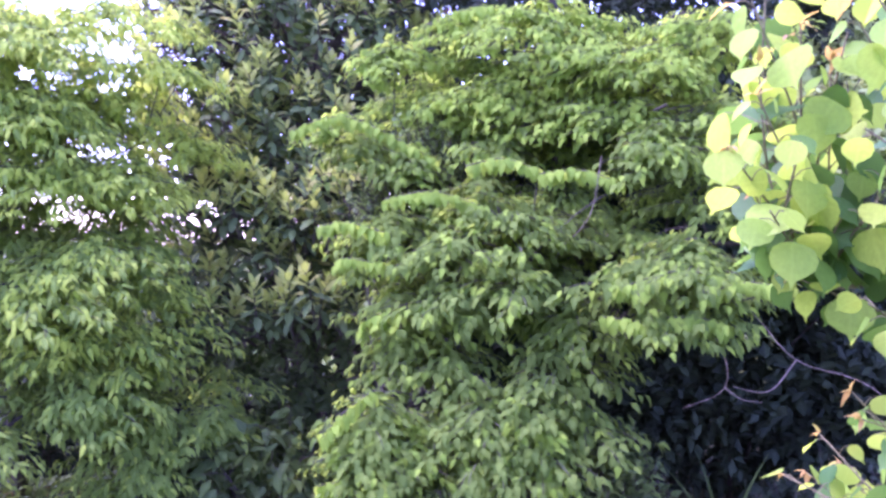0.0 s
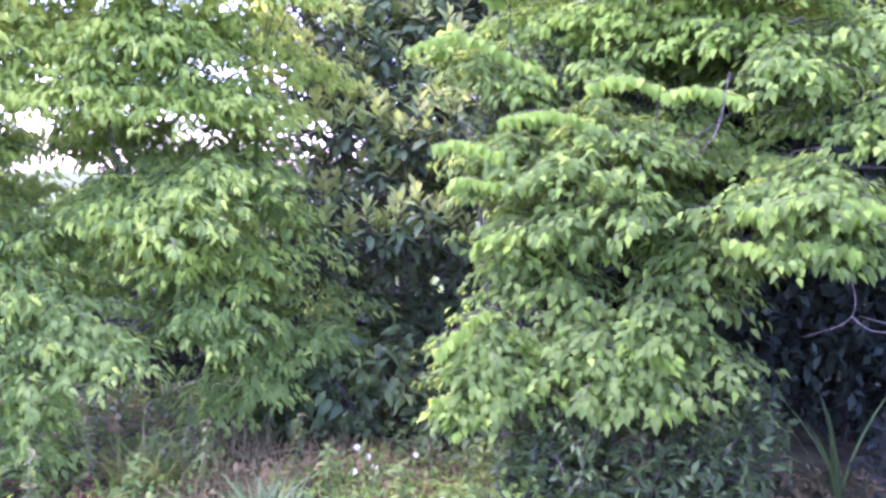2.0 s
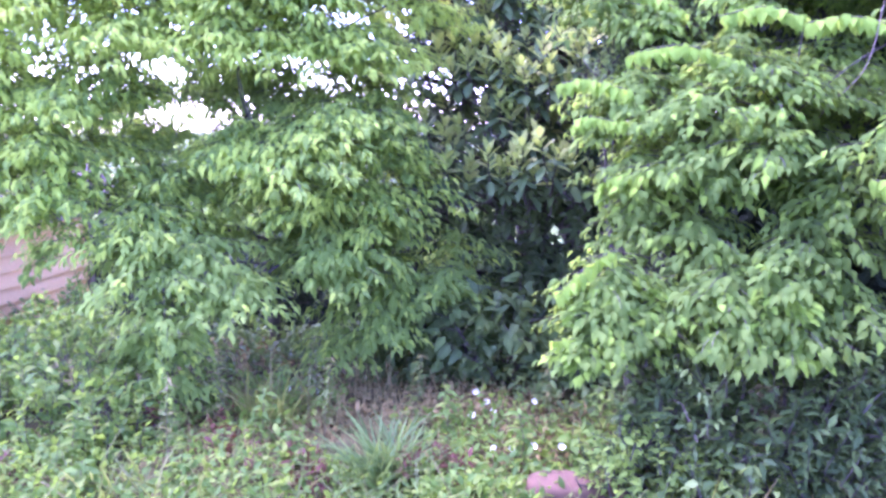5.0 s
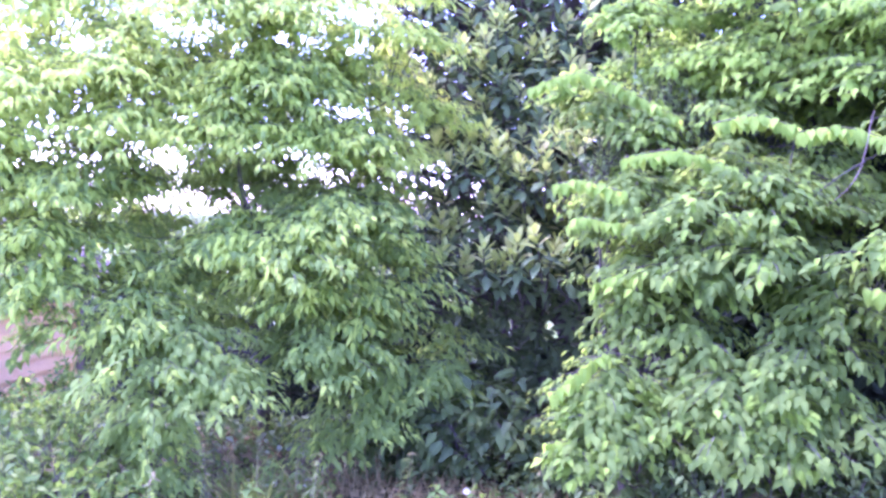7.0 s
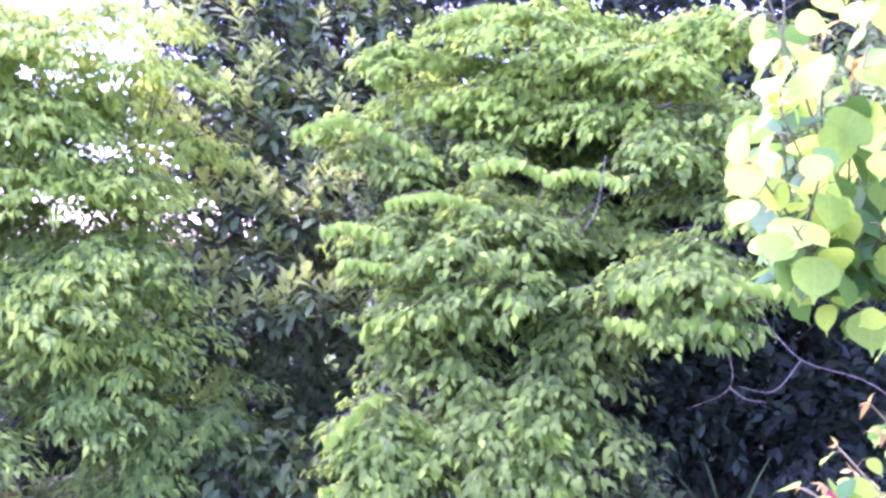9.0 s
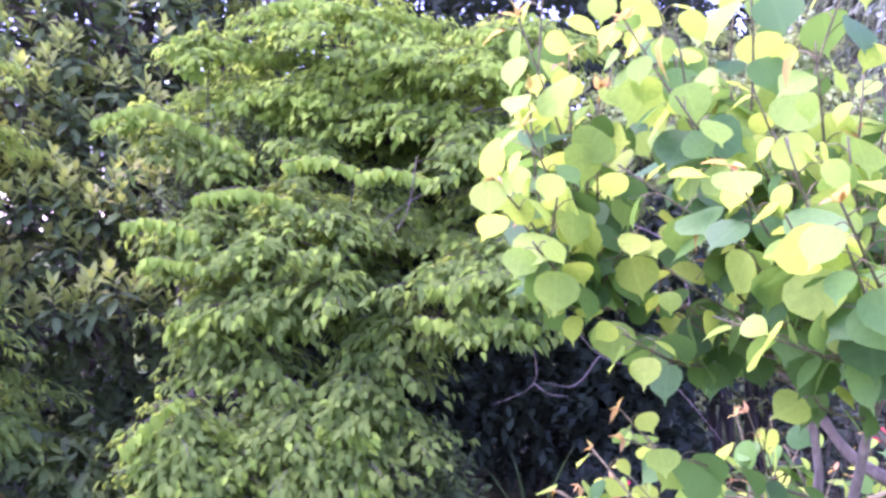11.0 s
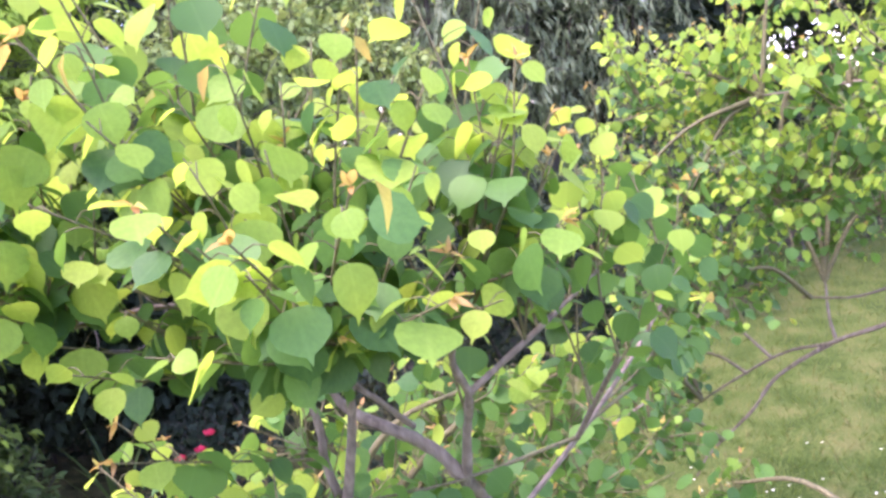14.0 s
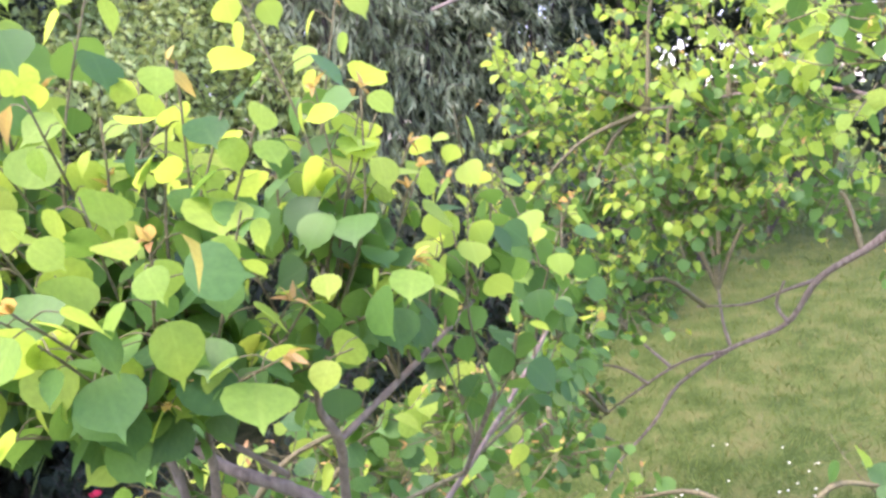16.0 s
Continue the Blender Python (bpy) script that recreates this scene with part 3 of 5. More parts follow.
# Last value: share of the lit leaf copy; low sprays stay dark as shade.
RIGHT_A = [
    (0.39, 4.39, 2.09, 0.45, 1, 0.1), (1.13, 4.19, 1.72, 0.5, 1, 0.08), (0.56, 4.09, 1.70, 0.45, 1, 0.1), (0.76, 3.86, 1.61, 0.5, 1.1, 0.28), (0.42, 4.22, 1.66, 0.29, 1.1, 0.28), (0.42, 4.22, 1.52, 0.29, 1.1, 0.28),
    (1.04, 3.79, 1.68, 0.5, 1.1, 0.28), (0.56, 3.99, 1.38, 0.46, 1.1, 0.28), (0.82, 3.84, 1.39, 0.5, 1.1, 0.28), (0.59, 3.99, 1.19, 0.37, 1.1, 0.12), (0.75, 3.83, 1.13, 0.5, 1.1, 0.12), (1.02, 3.69, 1.49, 0.4, 1.1, 0.28),
    (0.42, 3.65, 0.97, 0.39, 1.1, 0.12), (0.41, 3.53, 0.84, 0.37, 1.1, 0.12), (0.54, 3.48, 0.77, 0.33, 1.1, 0.12), (0.87, 3.56, 0.95, 0.51, 1.1, 0.12), (1.07, 3.48, 0.84, 0.47, 1.1, 0.12), (1.26, 3.58, 0.91, 0.41, 1.1, 0.12),
    (1.16, 3.61, 1.10, 0.48, 1.1, 0.12), (1.26, 3.72, 1.13, 0.41, 1.1, 0.12), (1.47, 3.51, 1.47, 0.44, 1.1, 0.28), (1.52, 3.37, 1.31, 0.34, 1.1, 0.28), (1.27, 3.69, 1.31, 0.45, 1.1, 0.28), (0.35, 3.51, 0.73, 0.25, 1.1, 0.12),
]
RIGHT_B = [
    (0.56, 4.61, 2.57, 0.43, 1.15, 0.9), (1.27, 4.32, 2.70, 0.69, 1.15, 0.9), (1.50, 4.18, 2.51, 0.62, 1.15, 0.9), (1.70, 3.90, 2.39, 0.5, 1.15, 0.9), (1.13, 4.43, 2.39, 0.59, 1.15, 0.9), (1.60, 3.98, 2.22, 0.55, 1.15, 0.9),
    (1.67, 3.75, 2.03, 0.52, 1.1, 0.28), (1.47, 4.24, 2.25, 0.68, 1.15, 0.9), (1.01, 4.58, 2.28, 0.54, 1.15, 0.9), (1.98, 3.79, 2.16, 0.59, 1.1, 0.28), (1.96, 3.60, 1.84, 0.57, 1.1, 0.28), (1.70, 3.50, 1.56, 0.5, 1.1, 0.28),
    (1.68, 3.44, 1.52, 0.52, 1.1, 0.28), (1.66, 3.43, 1.42, 0.44, 1.1, 0.28), (1.53, 3.61, 1.43, 0.36, 1.1, 0.28), (2.03, 4.12, 2.61, 0.71, 1.15, 0.9), (1.71, 3.63, 1.49, 0.49, 1.1, 0.28), (1.03, 4.69, 2.76, 0.57, 1.15, 0.9),
    (1.62, 4.40, 1.68, 0.66, 1.1, 0.28), (1.66, 4.53, 2.08, 0.68, 1.1, 0.28), (1.36, 4.98, 2.44, 0.74, 1.15, 0.9),
]

RIGHT_C = [
    (1.24, 4.25, 1.78, 0.42, 1.1, 0.45), (1.45, 4.10, 1.71, 0.42, 1.1, 0.45), (1.01, 4.35, 1.89, 0.42, 1.1, 0.45), (1.38, 4.20, 1.85, 0.42, 1.1, 0.45), (1.62, 3.95, 1.64, 0.42, 1.1, 0.45), (1.80, 4.10, 1.82, 0.42, 1.1, 0.45),
    (1.66, 4.40, 2.02, 0.42, 1.1, 0.45), (1.88, 4.20, 2.07, 0.42, 1.1, 0.45), (1.40, 4.60, 2.20, 0.42, 1.1, 0.45), (0.28, 4.53, 2.19, 0.27, 1.1, 0.85), (0.48, 4.48, 2.12, 0.32, 1.1, 0.85), (0.67, 4.42, 2.02, 0.27, 1.1, 0.85),
    (0.71, 4.34, 1.80, 0.36, 1.1, 0.85), (0.59, 4.36, 1.76, 0.27, 1.1, 0.85), (0.34, 3.58, 0.85, 0.23, 1.1, 0.8), (0.46, 3.63, 0.92, 0.29, 1.1, 0.8), (0.59, 3.54, 0.79, 0.29, 1.1, 0.8), (0.34, 3.49, 0.70, 0.23, 1.1, 0.8),
    (1.01, 3.49, 0.94, 0.32, 1.1, 0.8), (0.88, 3.51, 0.87, 0.27, 1.1, 0.8), (1.07, 3.39, 0.78, 0.22, 1.1, 0.8), (0.80, 4.46, 2.30, 0.32, 1.15, 0.9), (1.14, 4.39, 2.27, 0.36, 1.15, 0.9), (0.62, 4.25, 2.00, 0.38, 1.1, 0.4),
    (1.05, 4.25, 2.08, 0.38, 1.1, 0.4), (1.18, 4.25, 2.24, 0.38, 1.15, 0.9), (1.37, 4.25, 2.38, 0.38, 1.15, 0.9), (1.59, 4.20, 2.24, 0.38, 1.15, 0.9),
]


GARLANDS = [
    [(0.83, 3.81, 1.94), (0.99, 3.80, 1.97), (1.13, 3.75, 1.92)], [(1.13, 3.72, 1.90), (1.29, 3.66, 1.91), (1.44, 3.60, 1.85)], [(0.09, 4.30, 2.14), (0.20, 4.28, 2.19), (0.36, 4.25, 2.22)],
    [(0.31, 4.25, 2.22), (0.51, 4.20, 2.13), (0.73, 4.15, 2.00)], [(0.42, 4.60, 2.59), (0.59, 4.60, 2.57), (0.82, 4.55, 2.51)], [(0.87, 4.40, 2.74), (1.08, 4.40, 2.76), (1.29, 4.35, 2.72)],
    [(1.29, 4.35, 2.71), (1.47, 4.30, 2.71), (1.65, 4.25, 2.65)], [(1.62, 4.00, 2.48), (1.78, 4.00, 2.50), (1.93, 3.95, 2.37)], [(0.23, 4.00, 1.70), (0.35, 3.95, 1.71), (0.52, 3.90, 1.66)],
    [(0.23, 3.50, 0.89), (0.32, 3.50, 0.99), (0.43, 3.55, 1.06)], [(0.22, 3.45, 0.73), (0.34, 3.50, 0.73), (0.51, 3.50, 0.70)], [(0.50, 3.95, 1.81), (0.71, 3.90, 1.84), (0.94, 3.85, 1.76)],
    [(1.34, 3.40, 1.44), (1.55, 3.30, 1.51), (1.74, 3.25, 1.47)], [(1.63, 3.25, 1.43), (1.76, 3.20, 1.47), (1.88, 3.10, 1.45)], [(1.28, 3.40, 1.34), (1.41, 3.35, 1.32), (1.54, 3.30, 1.27)],
    [(1.50, 3.30, 1.34), (1.61, 3.25, 1.34), (1.70, 3.20, 1.31)], 
    [(0.28, 3.95, 1.53), (0.35, 3.90, 1.56), (0.49, 3.85, 1.53)], [(1.46, 4.00, 2.15), (1.63, 3.95, 2.19), (1.84, 3.90, 2.09)], [(1.57, 3.85, 2.05), (1.72, 3.80, 2.02), (1.88, 3.75, 1.94)],
    [(0.40, 3.90, 1.24), (0.44, 3.85, 1.32), (0.58, 3.80, 1.34)],
]


def garland(fresh_lit, wood, line, size):
    """A level shoot of new growth, all in the lit leaf copy, with pairs of leaves that hang from it like a fringe."""
    c = curve(line, 6)
    wood.stem(c, 0.003, 0.0015, 4)
    run = np.linalg.norm(c[-1] - c[0])
    n = int(run / 0.017)
    for k in range(n):
        f = (k + R.random()) / n * (len(c) - 1)
        i = min(int(f), len(c) - 2)
        q = c[i] + (c[i + 1] - c[i]) * (f - i)
        along = unit(c[i + 1] - c[i])
        front = unit(np.cross(along, (0, 0, 1.0)))
        for side in (-1, 1, 0.6):
            out = front * side
            d = out * R.uniform(0.5, 1.0) + along * R.uniform(-0.3, 0.5) - np.array((0, 0, R.uniform(0.45, 1.3)))
            fresh_lit.add(q + 0.006 * R.standard_normal(3), d, out + np.array((0, 0, R.uniform(0.5, 1.0))) + 0.12 * R.standard_normal(3), size * R.uniform(0.95, 1.4))


def scatter(centre, radii, n, w0, w1, *thin):
    d = unit(R.standard_normal((n, 3))) * R.random((n, 1)) ** 0.4
    p = np.array(centre) + d * np.array(radii)
    return [(*q, R.uniform(w0, w1), *thin) for q in p]


tree = thing("dogwood_tree", 1.55, 4.85, "bushy dogwood with tiers of drooping bright green leaves", "tree")
tiered_tree(tree, [(1.55, 4.85, -0.05), (1.5, 4.75, 0.7), (1.42, 4.6, 1.5), (1.4, 4.5, 2.3), (1.35, 4.45, 3.1)], 0.06, RIGHT_A + RIGHT_B + RIGHT_C,
            scatter((0.98, 4.05, 1.35), (0.42, 0.25, 0.6), 22, 0.35, 0.5) + scatter((0.86, 3.75, 0.85), (0.36, 0.2, 0.18), 10, 0.3, 0.42) + scatter((1.5, 4.75, 2.45), (0.9, 0.4, 0.4), 18, 0.5, 0.8, 0.6, 0.75),
            DOGWOOD, DOGWOOD_NEW_LIT, OVATE, 0.046, BARK_DARK,
            forks=[[(1.5, 4.75, 0.7), (1.1, 4.3, 0.85), (0.75, 4.0, 0.88)], [(1.45, 4.65, 1.2), (0.95, 4.3, 1.32), (0.6, 4.15, 1.38)], [(1.45, 4.65, 1.2), (1.4, 4.1, 1.2), (1.35, 3.8, 1.15)],
                   [(1.42, 4.6, 1.5), (1.8, 4.1, 1.6), (2.05, 3.7, 1.6)], [(1.4, 4.55, 1.8), (0.95, 4.6, 1.9), (0.6, 4.5, 1.95)], [(1.4, 4.5, 2.1), (1.6, 4.0, 2.15), (1.7, 3.8, 2.2)],
                   [(1.4, 4.5, 2.2), (1.9, 4.2, 2.4), (2.1, 4.0, 2.5)], [(1.42, 4.6, 1.4), (1.2, 4.1, 1.5), (1.1, 3.8, 1.55)], [(1.5, 4.75, 0.6), (1.45, 4.2, 0.75), (1.3, 3.8, 0.8)]], garlands=GARLANDS)

def bare_twigs(tree, lines, r0):
    for l in lines:
        w = Wood()
        w.stem(curve(l, 5), r0, r0 * 0.4, 6, 0.08)
        w.build("bare_twig", tree, BARK_GREY)


bare_twigs(tree, [[(1.75, 3.9, 1.5), (1.83, 3.66, 1.25), (1.87, 3.6, 1.1), (1.84, 3.6, 1.0), (1.70, 3.65, 0.93)], [(1.86, 3.6, 1.02), (1.93, 3.6, 0.97), (2.03, 3.62, 0.95)],
                  [(1.9, 4.1, 1.55), (2.1, 3.85, 1.3), (2.25, 3.75, 1.1), (2.5, 3.6, 1.0), (2.75, 3.5, 0.7)], [(2.25, 3.75, 1.1), (2.1, 3.7, 0.98), (1.95, 3.72, 1.0)],
                  [(2.2, 3.7, 1.75), (2.45, 3.5, 1.6), (2.5, 3.4, 1.3)], [(1.42, 4.6, 1.3), (1.25, 3.95, 1.55), (1.3, 3.6, 1.72), (1.32, 3.5, 1.95)]], 0.0035)

# Last value rises with height: sunlit tops and shaded lower boughs by leaf colour.
LEFT_A = [
    (-2.62, 4.48, 1.88, 0.75, 1.05, 0.6), (-2.73, 4.61, 2.13, 0.78, 1.05, 0.95), (-2.46, 4.76, 2.28, 0.78, 1.05, 0.95), (-2.17, 4.91, 2.36, 0.78, 1.05, 0.95), (-1.95, 4.81, 2.25, 0.68, 1.05, 0.95), (-1.46, 4.99, 2.39, 0.82, 1.05, 0.95),
    (-1.64, 4.84, 2.23, 0.67, 1.05, 0.95), (-2.13, 4.52, 2.03, 0.72, 1.05, 0.95), (-1.59, 4.67, 2.02, 0.58, 1.05, 0.95), (-2.48, 4.46, 1.70, 0.74, 1.05, 0.6), (-2.11, 4.56, 1.80, 0.66, 1.05, 0.6), (-2.28, 4.35, 1.44, 0.71, 1.05, 0.6),
    (-1.12, 4.95, 2.01, 0.82, 1.05, 0.95), (-0.82, 5.02, 2.00, 0.72, 1.05, 0.95), (-0.95, 4.81, 1.59, 0.76, 1.05, 0.6), (-1.15, 4.65, 1.48, 0.74, 1.05, 0.6), (-1.48, 4.64, 1.46, 0.69, 1.05, 0.6), (-0.82, 5.05, 1.60, 0.59, 1.05, 0.6),
    (-2.24, 4.28, 1.24, 0.6, 1.05, 0.6), (-1.85, 4.34, 1.13, 0.6, 1.05, 0.6), (-1.82, 4.30, 0.95, 0.46, 1, 0.12), (-1.57, 4.35, 0.98, 0.72, 1, 0.12), (-1.65, 4.18, 0.83, 0.65, 1, 0.12), (-1.34, 4.30, 0.75, 0.59, 1, 0.12),
]
LEFT_B = [
    (-1.74, 4.21, 0.63, 0.54, 1, 0.12), (-1.09, 4.87, 1.16, 0.64, 1.05, 0.6), (-0.81, 4.94, 1.22, 0.71, 1.05, 0.6), (-0.98, 4.76, 0.89, 0.69, 1, 0.12), (-1.20, 4.73, 1.26, 0.57, 1.05, 0.6), (-1.58, 4.11, 0.41, 0.44, 1, 0.12),
    (-1.84, 4.22, 0.42, 0.49, 1, 0.12), (-2.68, 4.30, 1.11, 0.5, 1.05, 0.6), (-2.73, 4.40, 1.26, 0.66, 1.05, 0.6), (-0.66, 5.01, 0.71, 0.72, 1, 0.12), (-0.75, 4.87, 0.58, 0.58, 1, 0.12), (-0.40, 5.25, 0.68, 0.55, 1, 0.12),
    (-0.93, 4.79, 0.39, 0.48, 1, 0.12), (-0.75, 5.06, 1.44, 0.53, 1.05, 0.6), (-2.75, 4.79, 2.41, 0.88, 1.05, 0.95), (-1.21, 5.48, 2.46, 0.81, 1.05, 0.95), (-1.38, 5.36, 2.23, 0.79, 1.05, 0.95), (-1.83, 4.93, 1.29, 0.68, 1.05, 0.6),
    (-2.01, 4.73, 1.26, 0.6, 1.05, 0.6), (-1.86, 4.67, 1.97, 0.5, 1.05, 0.95), (-1.54, 4.81, 1.99, 0.5, 1.05, 0.95), (-1.19, 4.92, 2.03, 0.5, 1.05, 0.95), (-0.90, 5.11, 1.96, 0.46, 1.05, 0.95), (-1.95, 4.63, 1.70, 0.36, 1.05, 0.6),
    (-0.81, 5.15, 1.74, 0.42, 1.05, 0.6), (-0.60, 5.40, 2.26, 0.6, 1.05, 0.95), (-2.65, 4.46, 1.07, 0.5, 1.05, 0.45), (-2.75, 4.40, 1.30, 0.55, 1.05, 0.6), (-2.46, 4.56, 0.92, 0.4, 1, 0.12), (-2.69, 4.44, 1.49, 0.6, 1.05, 0.6),
    (-0.90, 5.40, 2.46, 0.6, 1.05, 0.95),
]
LEFT_C = [
    (-1.74, 5.20, 2.57, 0.6, 1, 0.95), (-1.40, 5.20, 2.67, 0.6, 1, 0.95), (-1.06, 5.20, 2.57, 0.55, 1, 0.95), (-0.72, 5.25, 2.62, 0.55, 1, 0.95), (-1.57, 5.20, 2.90, 0.6, 1, 0.95), (-1.00, 5.20, 2.90, 0.6, 1, 0.95),
    (-1.95, 5.20, 2.42, 0.5, 1, 0.95), (-1.19, 5.15, 2.38, 0.5, 1, 0.95), (-0.60, 5.20, 2.84, 0.4, 0.9, 0.95), (-0.52, 5.15, 2.55, 0.4, 0.9, 0.95), (-2.56, 4.80, 1.76, 0.45, 0.9, 0.6), (-2.28, 4.90, 1.67, 0.4, 0.9, 0.6),
    (-2.63, 4.70, 1.50, 0.5, 1, 0.6), (-2.45, 4.90, 1.93, 0.4, 0.8, 0.95), (-2.11, 4.90, 1.48, 0.4, 1, 0.6), (-0.94, 4.81, 1.23, 0.5, 1, 0.8), (-0.75, 4.83, 1.02, 0.4, 1, 0.8), (-1.01, 4.65, 0.88, 0.42, 1, 0.12),
    (-0.36, 4.96, 0.72, 0.36, 1, 0.12), (-0.73, 4.74, 0.45, 0.4, 1, 0.12), (-2.58, 4.24, 2.00, 0.6, 1, 0.95), (-2.53, 4.30, 1.72, 0.5, 1, 0.8), (-1.14, 4.65, 1.23, 0.4, 1, 0.8), (-1.98, 4.48, 2.07, 0.5, 1.1, 0.95),
    (-1.53, 4.59, 2.04, 0.5, 1.1, 0.95), (-2.23, 4.26, 1.68, 0.42, 1.1, 0.85), (-2.24, 4.14, 1.47, 0.34, 1.1, 0.7), (-1.43, 4.90, 2.35, 0.6, 1.1, 0.95), (-1.18, 4.85, 1.51, 0.6, 1.1, 0.85), (-1.43, 4.66, 1.46, 0.45, 1.1, 0.85),
    (-1.02, 5.08, 2.00, 0.42, 1.1, 0.95), (-2.19, 4.16, 1.16, 0.36, 1.1, 0.85), (-1.65, 4.32, 0.97, 0.42, 1, 0.12), (-1.34, 4.30, 0.75, 0.42, 1, 0.12), (-1.01, 4.85, 0.82, 0.45, 1, 0.12), (-0.81, 5.04, 1.09, 0.4, 1.1, 0.85),
    (-2.10, 4.48, 2.34, 0.6, 1.1, 0.95), (-2.49, 4.26, 2.25, 0.6, 1.1, 0.95),
]
tree = thing("spreading_tree", -1.60, 5.65, "spreading tree with dark trunk and tiers of drooping green leaves", "tree")
tiered_tree(tree, [(-1.60, 5.65, -0.05), (-1.64, 5.6, 0.5), (-1.62, 5.58, 1.0), (-1.72, 5.55, 1.5), (-1.80, 5.5, 1.9), (-1.85, 5.45, 2.5)], 0.042, LEFT_A + LEFT_B + LEFT_C,
            scatter((-1.9, 5.0, 2.4), (1.2, 0.5, 0.35), 14, 0.5, 0.8, 0.6, 0.7) + scatter((-2.0, 5.0, 2.75), (1.2, 0.4, 0.15), 12, 0.6, 0.8, 0.7, 0.8) + scatter((-1.9, 4.9, 1.0), (0.35, 0.3, 0.35), 8, 0.4, 0.6) + scatter((-1.15, 5.0, 1.0), (0.3, 0.3, 0.4), 8, 0.4, 0.6) + scatter((-0.9, 5.2, 1.1), (0.6, 0.3, 0.6), 14, 0.45, 0.65) + scatter((-2.6, 5.3, 1.55), (0.6, 0.4, 0.25), 8, 0.5, 0.7) + scatter((-1.5, 5.2, 1.78), (0.85, 0.3, 0.16), 26, 0.3, 0.45, 0.45),
            LEFTLEAF, LEFTLEAF_NEW_LIT, LANCE, 0.056, BARK_DARK,
            forks=[[(-1.72, 5.55, 1.5), (-1.98, 5.48, 1.8), (-2.4, 5.2, 2.15), (-2.7, 5.0, 2.3)], [(-1.74, 5.55, 1.55), (-1.86, 5.5, 1.85), (-2.0, 5.2, 2.2)], [(-1.70, 5.55, 1.5), (-1.6, 5.5, 1.85), (-1.45, 5.3, 2.25)],
                   [(-1.70, 5.55, 1.45), (-1.48, 5.48, 1.75), (-1.1, 5.3, 2.05), (-0.8, 5.3, 2.2)], [(-1.64, 5.6, 1.2), (-2.15, 5.2, 1.4), (-2.6, 4.8, 1.45)], [(-1.62, 5.58, 1.05), (-1.25, 5.25, 1.3), (-0.9, 5.15, 1.45)],
                   [(-1.62, 5.6, 0.8), (-1.75, 5.0, 0.95), (-1.75, 4.6, 0.95)], [(-1.62, 5.6, 0.6), (-1.2, 5.25, 0.7), (-0.85, 5.1, 0.7)], [(-1.63, 5.6, 1.1), (-1.45, 5.1, 1.3), (-1.35, 4.8, 1.35)]], droop=0.85)


# ---------------------------------------------------------------- magnolia
def rosette(fol, fresh_lit, wood, tip, axis, size=0.17, n=11, lit=False):
    tip, axis = np.array(tip, float), unit(axis)
    a = unit(np.cross(axis, (0.2, 0.1, 1)) + 1e-3)
    b = np.cross(axis, a)
    wood.stem(curve([tip - axis * 0.25 - np.array((0, 0, 0.05)), tip - axis * 0.1, tip], 2), 0.006, 0.004, 4)
    for k in range(n):
        ang = k * 2.4 + R.uniform(-0.3, 0.3)
        radial = math.cos(ang) * a + math.sin(ang) * b
        open_ = 0.35 + 1.15 * k / n + R.uniform(-0.1, 0.12)
        d = axis * math.cos(open_) + radial * math.sin(open_) + np.array((0, 0, -0.55 * (k > 10)))
        (fresh_lit if lit and k < 10 else fol).add(tip - axis * 0.012 * k, d, axis * math.sin(open_) - radial * math.cos(open_) + np.array((0, 0, 0.15)), size * R.uniform(0.7, 1.12) * (0.75 + 0.3 * k / n))


MAG = [
    (-0.58, 5.16, 1.35), (-0.41, 5.13, 1.35), (-0.18, 5.09, 1.38), (-0.02, 5.09, 1.35), (0.11, 4.99, 1.47), (0.28, 5.18, 1.35),
    (-0.33, 5.28, 1.93), (-0.13, 5.29, 1.96), (-0.00, 5.25, 1.86), (0.16, 5.19, 1.88), (0.22, 5.18, 2.04), (0.38, 5.16, 2.04),
    (-0.42, 5.47, 2.08), (-0.20, 5.38, 2.08), (-0.51, 5.47, 1.98), (-0.13, 5.30, 1.69), (-0.07, 5.30, 1.62), (-0.58, 5.37, 1.60),
    (-0.40, 5.56, 2.22), (-0.12, 5.57, 2.25), (0.19, 5.46, 2.26), (-0.37, 5.50, 2.58), (0.05, 5.61, 2.60), (-0.19, 5.68, 2.75),
]


